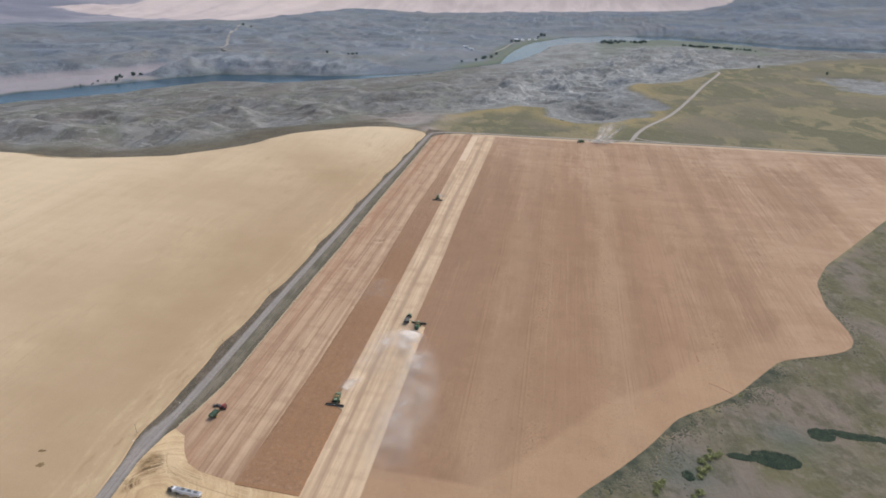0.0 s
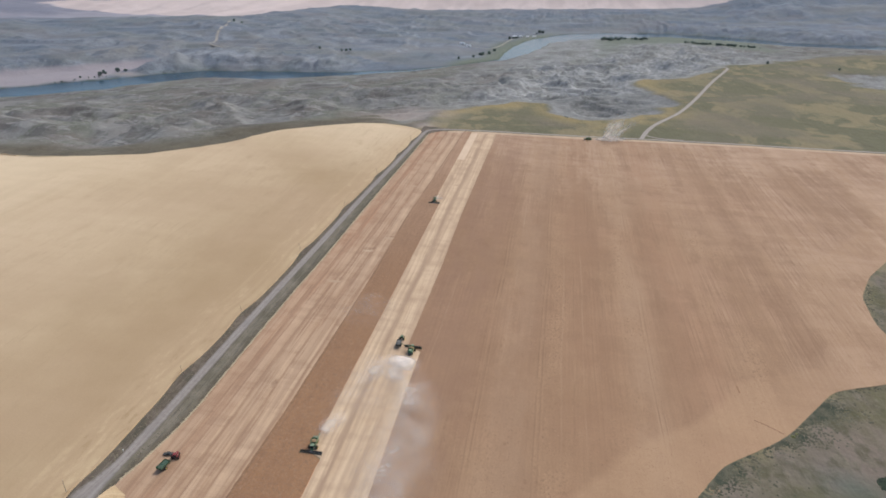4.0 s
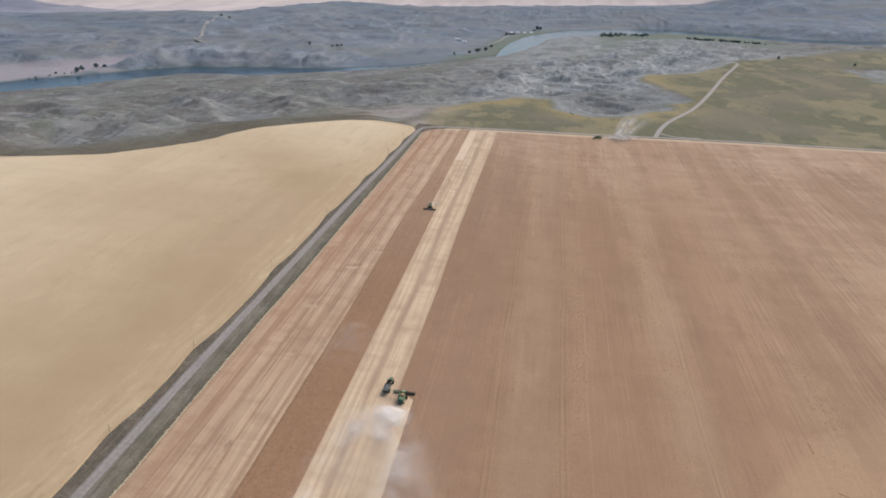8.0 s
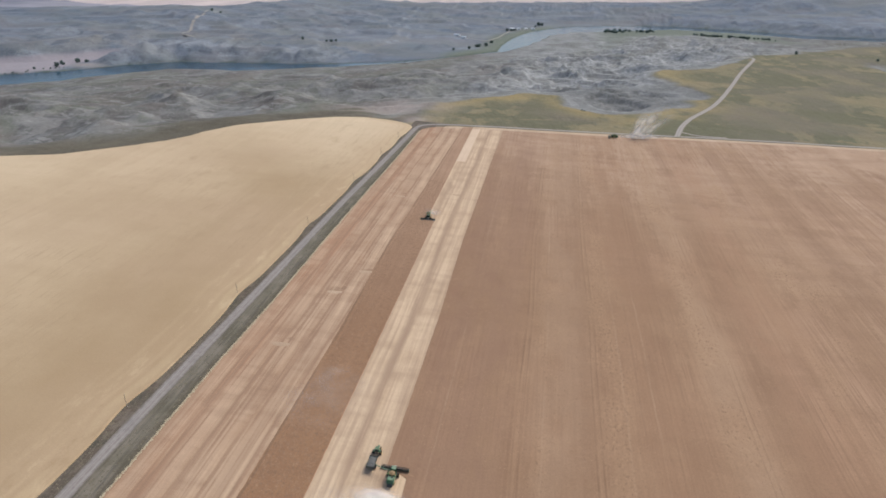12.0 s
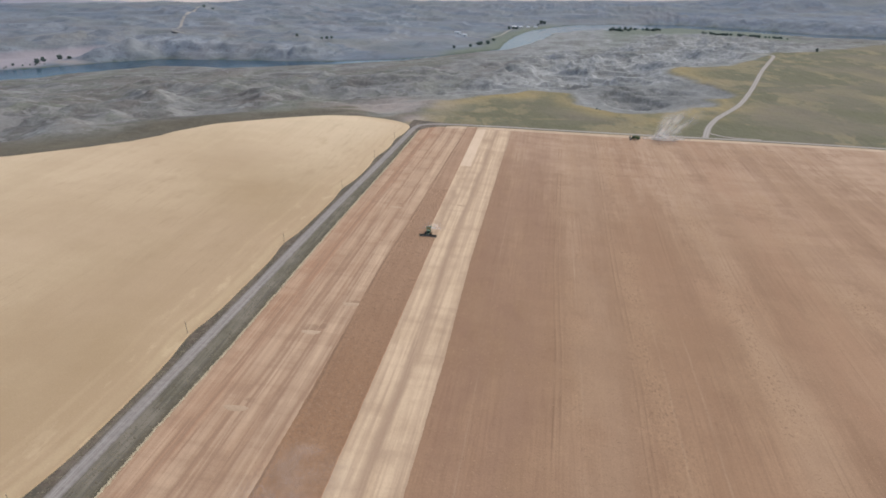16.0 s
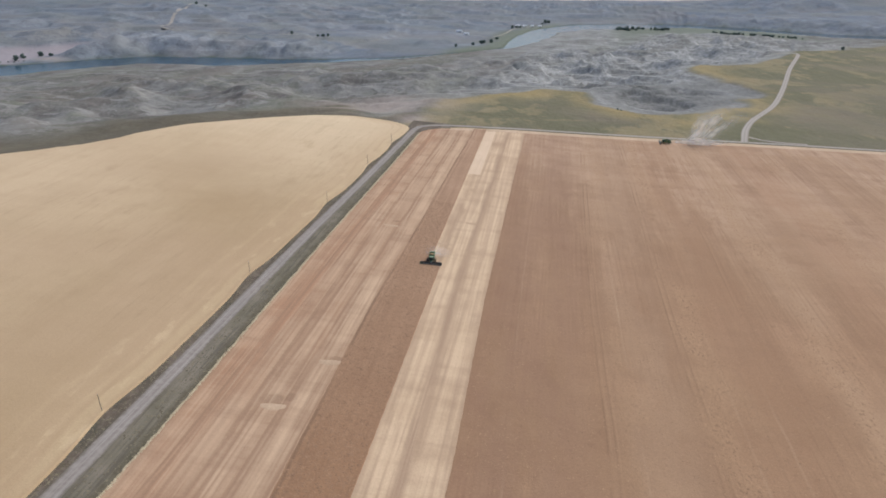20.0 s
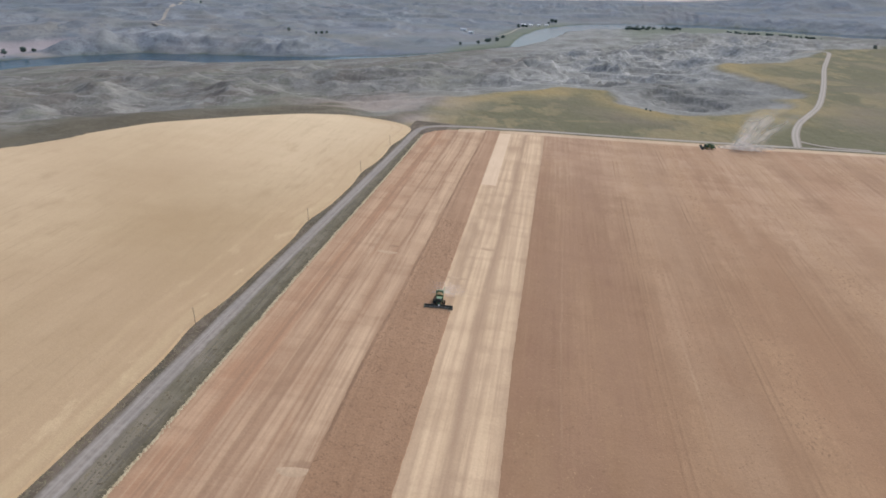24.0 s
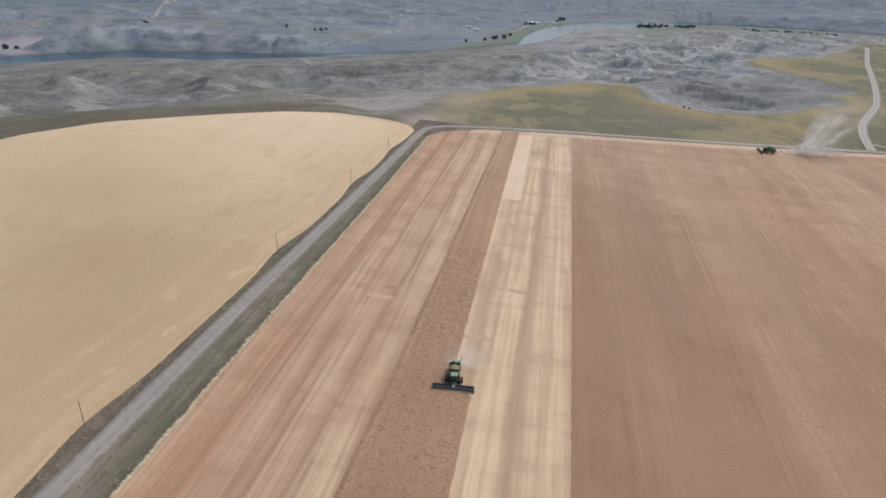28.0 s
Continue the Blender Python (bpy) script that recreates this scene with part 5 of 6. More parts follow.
    # white block added for an unidentified bright spot at the header's middle
    part("reel_arm", box(fresh(), 0, 4.6, 1.72, 0.45, 0.5, 0.25, 0.05), WHITE, head_, "white bracket over the reel")
    # running gear
    for s in (-1, 1):
        add_wheel(c, s * 1.55, 0.2, 0.98, 0.62, YELLOW)
        add_wheel(c, s * 2.35, 0.2, 0.98, 0.62, YELLOW)
        add_wheel(c, s * 1.35, -4.4, 0.68, 0.5, YELLOW)
    part("axle", rod(fresh(), (-2.3, 0.2, 0.98), (2.3, 0.2, 0.98), 0.16, 8), GREEN, c)
    part("rear_axle", rod(fresh(), (-1.3, -4.4, 0.68), (1.3, -4.4, 0.68), 0.13, 8), GREEN, c)
    base, tip = (-1.45, -0.6, 3.85), ((-7.9, 0.6, 4.5) if unloading else (-1.75, -7.4, 4.3))
    auger = part("unloading_auger", rod(fresh(), base, tip, 0.21, 10), PALE_GREEN, c)
    t2 = Vector(tip)
    part("spout", rod(fresh(), t2, t2 + Vector((0, 0, -0.7)), 0.24, 8, 0.2), BLACK, auger)
    return c


def tractor(label, body_paint, rims, group=""):
    """Looks along +y, big double wheels behind."""
    c = thing("tractor", label, "tractor", group)
    part("hood", box(fresh(), 0, 1.75, 1.75, 1.0, 2.4, 0.95, 0.12, (0.9, 0.96), -0.04), body_paint, c)
    part("grille", box(fresh(), 0, 3.0, 1.6, 0.85, 0.1, 0.8, 0.03), BLACK, c)
    part("chassis", box(fresh(), 0, 0.9, 1.0, 0.7, 4.2, 0.5, 0.05), BLACK, c)
    cab = part("cab", box(fresh(), 0, -0.35, 2.35, 1.75, 1.7, 1.6, 0.08, (0.92, 0.9)), GLASS, c, "dark glass cab")
    part("cab_roof", box(fresh(), 0, -0.35, 3.22, 1.85, 1.9, 0.2, 0.08), body_paint, cab)
    part("exhaust", rod(fresh(), (0.62, 0.75, 1.9), (0.62, 0.75, 3.3), 0.07, 8), STEEL, c)
    for s in (-1, 1):
        part("fender", profile(fresh(), [(-1.3, 1.9), (-0.7, 2.15), (0.2, 2.1), (0.6, 1.8), (0.2, 2.0), (-0.7, 2.05)], 0.42, s * 1.15, 0.0), body_paint, c)
        add_wheel(c, s * 1.15, -0.5, 1.0, 0.55, rims)
        add_wheel(c, s * 1.85, -0.5, 1.0, 0.55, rims)
        add_wheel(c, s * 0.98, 2.3, 0.75, 0.45, rims)
        part("headlight", box(fresh(), s * 0.3, 3.06, 1.85, 0.22, 0.05, 0.14, 0.02), WHITE, c)
    part("drawbar", box(fresh(), 0, -1.9, 0.6, 0.2, 1.0, 0.12, 0.02), BLACK, c)
    return c


def grain_cart(label, paint_, cover, group=""):
    """A hopper on two big wheels; the hitch looks along +y."""
    c = thing("grain_cart", label, "grain cart", group)
    bm = fresh()
    low, high = [(-0.6, -1.6, 0.9), (0.6, -1.6, 0.9), (0.6, 1.6, 0.9), (-0.6, 1.6, 0.9)], [(-1.75, -3.3, 3.3), (1.75, -3.3, 3.3), (1.75, 3.3, 3.3), (-1.75, 3.3, 3.3)]
    a, b = [bm.verts.new(v) for v in low], [bm.verts.new(v) for v in high]
    mid = [bm.verts.new((v[0], v[1], 2.3)) for v in high]
    bm.faces.new(a[::-1])
    for i in range(4):
        k = (i + 1) % 4
        bm.faces.new((a[i], a[k], mid[k], mid[i]))
        bm.faces.new((mid[i], mid[k], b[k], b[i]))
    bmesh.ops.solidify(bm, geom=list(bm.faces), thickness=0.08)
    hopper = part("hopper", bm, paint_, c)
    heap = fresh()
    bmesh.ops.create_cone(heap, cap_ends=True, segments=4, radius1=2.2, radius2=0.5, depth=0.5, matrix=Matrix.Translation((0, 0, 3.2)) @ Matrix.Diagonal((1, 1.9, 1, 1)) @ pose(0, 0, 0, 0, 0, 45))
    part("load", heap, cover, hopper, "covered load" if cover is not GRAIN else "heap of grain")
    for k in range(-2, 3):
        part("rib", box(fresh(), 0, k * 1.4, 3.34, 3.6, 0.09, 0.09, 0.0), paint_, hopper)
    for s in (-1, 1):
        add_wheel(c, s * 1.6, -0.3, 0.95, 0.8, YELLOW if paint_ is GREEN else STEEL)
        part("strut", rod(fresh(), (s * 1.2, 1.0, 1.0), (s * 1.5, 1.2, 2.3), 0.07, 6), paint_, c)
    part("axle", rod(fresh(), (-1.7, -0.3, 0.95), (1.7, -0.3, 0.95), 0.15, 8), BLACK, c)
    tongue = fresh()
    for s in (-1, 1):
        rod(tongue, (s * 0.6, 1.6, 0.9), (0, 4.6, 0.6), 0.09, 6)
    part("tongue", tongue, paint_, c)
    part("auger", rod(fresh(), (1.2, 3.2, 0.9), (1.9, 3.6, 3.8), 0.2, 8), paint_, c)
    return c


def pickup():
    c = thing("pickup_truck", "small dark pickup truck parked on stubble", "pickup truck")
    part("body", profile(fresh(), [(-2.7, 0.5), (-2.7, 1.1), (0.9, 1.1), (2.5, 1.05), (2.7, 0.8), (2.7, 0.5)], 0.95, bevel=0.08), BLACK, c)
    cab = part("cab", profile(fresh(), [(-0.9, 1.1), (-0.6, 1.75), (0.5, 1.75), (1.1, 1.1)], 0.85, bevel=0.06), GLASS, c)
    part("roof", box(fresh(), 0, -0.05, 1.77, 1.5, 1.1, 0.06, 0.02), BLACK, cab)
    for s in (-1, 1):
        for y in (-1.7, 1.75):
            add_wheel(c, s * 0.85, y, 0.38, 0.27, STEEL)
        part("headlight", box(fresh(), s * 0.7, 2.7, 0.85, 0.3, 0.06, 0.16, 0.02), WHITE, c)
    return c


def grain_truck():
    """Road tractor and long hopper trailer, looking along +y."""
    c = thing("grain_truck", "white grain truck with a long hopper trailer", "truck")
    part("hood", box(fresh(), 0, 9.3, 1.5, 1.7, 1.9, 1.2, 0.15, (0.9, 0.95)), BLACK, c)
    cab = part("cab", box(fresh(), 0, 7.6, 2.0, 2.3, 1.7, 2.2, 0.12, (0.95, 0.9)), BLACK, c)
    part("windscreen", box(fresh(), 0, 8.44, 2.5, 2.0, 0.08, 0.75, 0.03), GLASS, cab)
    part("sleeper", box(fresh(), 0, 6.2, 2.1, 2.4, 1.3, 2.5, 0.12), WHITE, c)
    part("chassis", box(fresh(), 0, 5.0, 0.85, 0.9, 9.6, 0.3, 0.03), BLACK, c)
    for s in (-1, 1):
        part("exhaust", rod(fresh(), (s * 1.25, 6.9, 1.2), (s * 1.25, 6.9, 3.9), 0.1, 8), STEEL, c)
        part("fuel_tank", rod(fresh(), (s * 1.0, 6.2, 0.8), (s * 1.0, 7.8, 0.8), 0.32, 12), STEEL, c)
        add_wheel(c, s * 1.0, 9.3, 0.52, 0.3, STEEL)
        for y in (3.2, 4.5, -8.0, -9.3):
            add_wheel(c, s * 0.95, y, 0.52, 0.6, STEEL)
    trailer = part("trailer", profile(fresh(), [(-10.2, 1.9), (-10.2, 3.5), (5.2, 3.5), (5.2, 1.9), (2.6, 1.5), (1.4, 0.75), (0.6, 0.75), (-0.8, 1.5), (-3.0, 1.5), (-4.4, 0.75), (-5.2, 0.75), (-6.6, 1.5)], 1.28, bevel=0.05), WHITE, c)
    part("top_cover", box(fresh(), 0, -2.5, 3.55, 2.2, 15.0, 0.12, 0.04), STEEL, trailer, "pale grey roll tarp")
    # solid dark slabs stand in for the shaded inside of open hatches
    for y in (-7.2, -3.4, 0.6):
        part("hatch", box(fresh(), 0.15, y, 3.64, 1.5, 2.1, 0.10, 0.03), TARP, trailer, "dark open hatch")
    for k in range(12):
        part("rib", box(fresh(), 1.31, -9.8 + 1.33 * k, 2.6, 0.05, 0.07, 1.6, 0.0), STEEL, trailer)
    return c


# ---- machines at work ----
unit = combine_harvester("green combine harvester with a wide dark header in standing crop")
unit.matrix_basis = stand(-23.6, 153.0, 186)
other = copy_thing(unit, stand(-17.2, -234.2, 184))
other["label"] = "green combine harvester cutting the dark standing strip"
far_unit = copy_thing(unit, stand(152, 471.5, 88))
far_unit["label"] = "green combine harvester raising dust on the field's edge"
loader = combine_harvester("green combine harvester unloading grain into a cart", True)
loader.matrix_basis = stand(15.6, -130.0, 0)
puller = tractor("green tractor pulling a covered grain cart", GREEN, YELLOW)
puller.matrix_basis = stand(5.4, -118.0, 0)
cart = grain_cart("grey-green grain cart with a dusty grey cover", CART_GREY, TARP)
cart.matrix_basis = stand(5.2, -126.4, 0)
red = tractor("dark red tractor with double wheels on stubble", RED, RED)
red.matrix_basis = stand(-86.6, -257.6, 8)
cart = grain_cart("green grain cart with a dark cover behind a red tractor", GREEN, DARK_TARP)
cart.matrix_basis = stand(-88.6, -266.0, -9)
car = pickup()
car.matrix_basis = stand(-91.6, -256.6, -75)
truck = grain_truck()
truck.matrix_basis = stand(-72.5, -327.3, 87, 0.12)

# ---- poles along the wheat ----
pole = thing("utility_pole", "weathered wooden utility pole on the road verge", "utility pole", "poles along the road")
part("shaft", rod(fresh(), (0, 0, -0.4), (0, 0, 8.0), 0.15, 8, 0.10), WOOD, pole)
part("insulator", rod(fresh(), (0, 0, 7.95), (0, 0, 8.3), 0.07, 6, 0.05), STEEL, pole)
part("ground_wire_guard", box(fresh(), 0.17, 0, 1.2, 0.06, 0.08, 2.4, 0.0), STEEL, pole)
pole.matrix_basis = pose(POLES[0][0], POLES[0][1], height(*POLES[0]) + 0.1, 0, 0, 20)
for k, (px, py) in enumerate(POLES[1:]):
    copy_thing(pole, pose(px, py, height(px, py) + 0.1, 0.6 * math.sin(k * 2.1), 0.8 * math.cos(k * 1.7), 37 * k))


marker = thing("marker_post", "short white marker post on the road verge", "marker post", "markers along the road")
part("post", box(fresh(), 0, 0, 0.5, 0.16, 0.16, 1.0, 0.03), WHITE, marker)
part("cap", box(fresh(), 0, 0, 1.05, 0.6, 0.34, 0.30, 0.05), WHITE, marker)
marker.matrix_basis = pose(-116.9, -259.4, height(-116.9, -259.4) + 0.06)
copy_thing(marker, pose(-124.3, -297.5, height(-124.3, -297.5) + 0.06, 0, 0, 30))


# ---- trees and shrubs ----
def clumps(bm, rng, count, spread, middle, size, flat=0.8):
    """Leaf clumps: small uneven lumps through a crown, with gaps between."""
    for _ in range(count):
        a, r, h = rng.random() * math.tau, math.sqrt(rng.random()), rng.random() * 2 - 1
        wide = math.sqrt(max(0.05, 1 - h * h))
        at = Vector((math.cos(a) * r * wide * spread[0], math.sin(a) * r * wide * spread[0], middle + h * spread[1]))
        s = size * (0.6 + 0.8 * rng.random())
        made = bmesh.ops.create_icosphere(bm, subdivisions=1, radius=s)["verts"]
        for v in made:
            v.co = v.co * (0.7 + 0.6 * rng.random())
            v.co.z *= flat
            v.co += at


def tree(name, seed, tall, wide, leaf, label, category="tree", group="riverside trees", count=60, lump=0.27):
    rng = random.Random(seed)
    t = thing(name, label, category, group)
    bm = fresh()
    rod(bm, (0, 0, -0.5), (0, 0, tall * 0.45), 0.045 * tall, 8, 0.028 * tall)
    for k in range(6):
        a = k * math.tau / 6 + rng.random()
        rod(bm, (0, 0, tall * (0.22 + 0.04 * k)), (math.cos(a) * wide * 0.6, math.sin(a) * wide * 0.6, tall * (0.5 + 0.06 * k)), 0.016 * tall, 5, 0.006 * tall)
    part("trunk", bm, BARK, t)
    bm = fresh()
    clumps(bm, rng, count, (wide, tall * 0.44), tall * 0.52, wide * lump)
    part("crown", bm, leaf, t)
    return t


def put_tree(kind, x, y, size, turn):
    return copy_thing(kind, pose(x, y, float(mesh_height(np.array([x]), np.array([y]))[0]) - 0.1, 0, 0, turn) @ Matrix.Diagonal((size, size, size, 1)))


rng = random.Random(4)
kinds = [tree("tree", 11, 9, 5.6, LEAF, "dark green cottonwood by the river"), tree("tree", 12, 7.5, 6.0, LEAF, "dark spreading tree by the river"),
         tree("tree", 13, 10.5, 4.8, LEAF, "tall dark green tree by the river")]
spots = [(-1262, 1300, 1.3), (-1243, 1312, 0.9), (-1290, 1272, 0.9), (-1283, 1262, 0.8), (-1272, 1255, 0.8), (-1265, 1222, 1.3), (-1300, 1180, 0.6), (-1322, 1130, 0.5),
         (-752, 1725, 0.9), (-680, 1752, 0.7), (-664, 1757, 0.9), (-650, 1760, 0.8), (-1288, 2135, 1.0), (-1255, 2140, 0.8),
         (-250, 1745, 0.8), (-205, 1800, 0.9), (-185, 1860, 1.3), (-180, 1880, 1.0), (-160, 1900, 1.2), (-150, 1990, 1.0), (-128, 2420, 1.2), (-112, 2440, 1.1), (-100, 2450, 1.0),
         (-6, 2690, 1.5), (8, 2700, 1.3), (-18, 2640, 0.8), (640, 1330, 0.7), (118, 612, 0.22), (122, 609, 0.18), (790, 1262, 0.6)]
for k in range(20):
    spots.append((300 + rng.gauss(0, 32), 2450 + rng.uniform(-40, 40), rng.uniform(0.7, 1.4)))
for k in range(12):
    spots.append((430 + rng.gauss(0, 28), 2470 + rng.uniform(-30, 30), rng.uniform(0.7, 1.2)))
for k in range(46):
    f = rng.random()
    spots.append((600 + 260 * f + rng.uniform(-8, 8), 2350 - 150 * f + rng.uniform(-18, 18), rng.uniform(0.6, 1.2) * (1.1 - 0.5 * f)))
for k in range(9):
    f = rng.random()
    spots.append((-1330 + 90 * f + rng.uniform(-5, 5), 1110 + 130 * f + rng.uniform(-4, 4), rng.uniform(0.25, 0.4)))
for k, (x, y, size) in enumerate(spots):
    if k < 3:
        kinds[k].matrix_basis = pose(x, y, float(mesh_height(np.array([x]), np.array([y]))[0]) - 0.1, 0, 0, 50 * k) @ Matrix.Diagonal((size, size, size, 1))
    else:
        put_tree(kinds[k % 3], x, y, size / max(1e-6, kinds[k % 3].scale[0]), rng.random() * 360)

bush = tree("willow_bush", 21, 1.5, 3.2, LIGHT_LEAF, "yellow-green willow bush in the hollow", "bush", "bushes in the hollow", 130, 0.11)
bushes = [(219, -233, 1.2), (224, -229, 1.1), (229, -226, 1.0), (222, -237, 0.9), (218, -241, 1.1), (216, -246, 0.8), (232, -223, 0.7), (257, -163, 0.5), (260, -160, 0.35), (190, -260, 1.1), (193, -256, 0.7), (188, -265, 0.8), (214, -258, 1.0), (210, -262, 0.7), (226, -222, 0.6)]
bush.matrix_basis = pose(*bushes[0][:2], height(*bushes[0][:2]), 0, 0, 0)
for x, y, size in bushes[1:]:
    copy_thing(bush, pose(x, y, height(x, y), 0, 0, rng.random() * 360) @ Matrix.Diagonal((size, size, size, 1)))


def tufts(name, spots_, material, label, category, tall, wide):
    """Many small tufts as one mesh: low uneven six-sided clumps."""
    r = random.Random(len(spots_))
    verts, faces = [], []
    for x, y, z, s, a in spots_:
        i = len(verts)
        verts.append((x + r.uniform(-0.2, 0.2) * wide, y + r.uniform(-0.2, 0.2) * wide, z + tall * s))
        for k in range(6):
            b, q = a + k * math.tau / 6, wide * s * r.uniform(0.6, 1.2)
            verts.append((x + math.cos(b) * q, y + math.sin(b) * q, z - 0.05 + 0.25 * tall * s * r.random()))
        faces += [(i, i + 1 + k, i + 1 + (k + 1) % 6) for k in range(6)]
    mesh = bpy.data.meshes.new(name)
    mesh.from_pydata(verts, [], faces)
    mesh.polygons.foreach_set("use_smooth", np.ones(len(faces), bool))
    mesh.materials.append(material)
    return tagged(new(name, mesh), label, category, kind="stuff")


def scatter(count, where, seed):
    r = np.random.RandomState(seed)
    x, y = where(r, count)
    return list(zip(x, y, land(x, y), r.uniform(0.5, 1.4, count), r.uniform(0, 6.28, count)))


def on_fringe(r, n):
    y = r.uniform(-278, 425, n)
    return field_left(y) + r.normal(0.15, 0.28, n) + 0.35 * perlin(y / 9.0, y * 0), y


def in_bed(cx, cy, a, b, turn):
    def where(r, n):
        t, q = r.uniform(0, 6.28, n), np.sqrt(r.uniform(0, 1, n)) * (1 + 0.12 * np.sin(3 * r.uniform(0, 6.28, n)))
        u, v = np.cos(t) * q * a, np.sin(t) * q * b
        c, s = math.cos(turn), math.sin(turn)
        return cx + u * c - v * s, cy + u * s + v * c
    return where


def in_hollow(r, n):
    y = np.where(r.uniform(0, 1, n) < 0.7, r.choice([-262.0, -246.0, -236.0, -206.0, -163.0, -138.0, -132.0], n) + r.normal(0, 6, n), r.uniform(-420, 60, n))
    d = np.abs(r.normal(0, 1, n)) ** 1.5 * 7 + 1.0
    return field_right(y) + d, y


def on_verge(r, n):
    y = r.uniform(-282, 430, n)
    f = r.uniform(0, 1, n)
    left = r.uniform(0, 1, n) < 0.5
    a, b = wheat_right(y), road_mid(y)
    return np.where(left, a + (b - 4.0 - a) * f, b + 4.0 + (field_left(y) - b - 4.0) * f), y


tufts("grass_fringe", scatter(9500, on_fringe, 1), FRINGE, "pale dry grass fringe along the verge", "dry grass", 0.34, 0.36)
tufts("verge_tufts", scatter(9000, on_verge, 2), TUFT, "rough dull grass tufts on the verge", "grass", 0.25, 0.45)
tufts("hollow_scrub", scatter(5200, in_hollow, 3), SCRUB, "dull green scrub in the hollow", "scrub", 0.35, 0.8)
for k, bed in enumerate(((267, -217, 15, 6.5, 0.12), (246, -221.5, 9, 2.6, 0.1), (305, -184.5, 8, 5.5, 0.1), (327, -179.5, 18, 3.4, 0.03), (209, -247, 3.5, 3.5, 0.5), (347, -180, 6, 3, -0.4))):
    tufts("reed_bed", scatter(int(bed[2] * bed[3] * 26), in_bed(*bed), 30 + k), REED, "dense dark green reeds in a wet hollow", "reeds", 0.7, 0.6)


# ---- uneven plants of the standing crops ----
def in_strip(r, n):
    y = -312 + 560 * r.uniform(0, 1, n) ** 1.35
    a, b = dark_left(y), dark_right(y)
    return a + 0.3 + (b - a - 0.6) * r.uniform(0, 1, n), y


def in_crop(r, n):
    y, x = r.uniform(-250, 330, n), 14 + 190 * r.uniform(0, 1, n) ** 1.2
    keep = (fractal(x * 1.4, y * 0.5, 26.0, 3) > -0.05 + 0.25 * r.uniform(-1, 1, n)) & (x > cut_edge(y) + 0.6)
    return x[keep], y[keep]


def plants(name, where, count, seed, lift, material, label, tall, wide):
    r = np.random.RandomState(seed)
    x, y = where(r, count)
    return tufts(name, list(zip(x, y, land(x, y) + lift, r.uniform(0.5, 1.4, len(x)), r.uniform(0, 6.28, len(x)))), material, label, "crop", tall, wide)


plants("crop_plants", in_strip, 27000, 51, 0.30, STRIP_PLANT, "uneven brown plants in the standing strip", 0.22, 0.42)
plants("crop_plants", in_crop, 60000, 52, 0.08, FIELD_PLANT, "uneven brown plants over the pulse crop", 0.16, 0.40)

# ---- far farm ----
def shed(x, y, sx, sy, tall, turn):
    b = thing("farm_building", "small white farm building by the river", "building", "farm buildings")
    part("wall", box(fresh(), 0, 0, tall / 2, sx, sy, tall, 0.05), WHITE, b)
    part("roof", profile(fresh(), [(-sy / 2 - 0.5, tall), (0, tall + sy * 0.3), (sy / 2 + 0.5, tall), (0, tall + sy * 0.3 - 0.3)], sx / 2 + 0.4, bevel=0.0), WHITE, b)
    part("door", box(fresh(), sx * 0.2, -sy / 2 - 0.05, tall * 0.35, sx * 0.2, 0.14, tall * 0.7, 0.0), TARP, b)
    b.matrix_basis = pose(x, y, float(mesh_height(np.array([x]), np.array([y]))[0]) - 0.2, 0, 0, turn)
    return b


for x, y, sx, sy, tall, turn in ((-295, 2128, 24, 10, 5, -30), (-268, 2112, 20, 9, 5, -25), (-112, 2500, 18, 10, 5, 10), (-85, 2515, 14, 9, 4, 0), (-55, 2520, 12, 8, 4, 15), (-25, 2530, 14, 8, 4, 5)):
    shed(x, y, sx, sy, tall, turn)
way = ribbon("track", [(-262, 2105), (-230, 2080), (-205, 2058), (-170, 2030), (-140, 2150), (-125, 2330), (-110, 2460), (-40, 2510)], 4.0, 1.0, TRACK, 8.0)
tagged(way, "pale farm road by the river", "dirt track", kind="structure")


# ---- dust ----
def dust_material():
    """Airborne dust: its density is the mesh's own, broken up by billows."""
    n = Nodes("dust")
    billow = n.math("ADD", n.math("MULTIPLY", n.noise(0.042, 5, 0.55, bend=0.9), 0.75), n.math("MULTIPLY", n.noise(0.15, 4, 0.6), 0.25))
    body = n.mask("thick")
    wisps = n.math("ADD", billow, n.math("MULTIPLY", n.math("SUBTRACT", body, 0.4), 0.22))
    fill = n.math("MULTIPLY", body, n.ramp(wisps, (0.30, 0.0), (0.70, 1.0)))
    tan = n.mix(n.ramp(n.noise(0.08, 3), (0.4, 0.0), (0.6, 1.0)), (0.67, 0.625, 0.57), (0.745, 0.71, 0.66))
    lit = n.put("AddShader")
    n.tree.links.new(n.put("BsdfDiffuse", Color=n.mix(0.22, tan, (0, 0, 0))).outputs[0], lit.inputs[0])
    n.tree.links.new(n.put("BsdfTranslucent", Color=n.mix(0.52, tan, (0, 0, 0))).outputs[0], lit.inputs[1])
    cloud = n.put("MixShader", Fac=fill)
    n.tree.links.new(n.put("BsdfTransparent").outputs[0], cloud.inputs[1])
    n.tree.links.new(lit.outputs[0], cloud.inputs[2])
    n.tree.links.new(cloud.outputs[0], n.out.inputs[0])
    return n.material


DUST = dust_material()


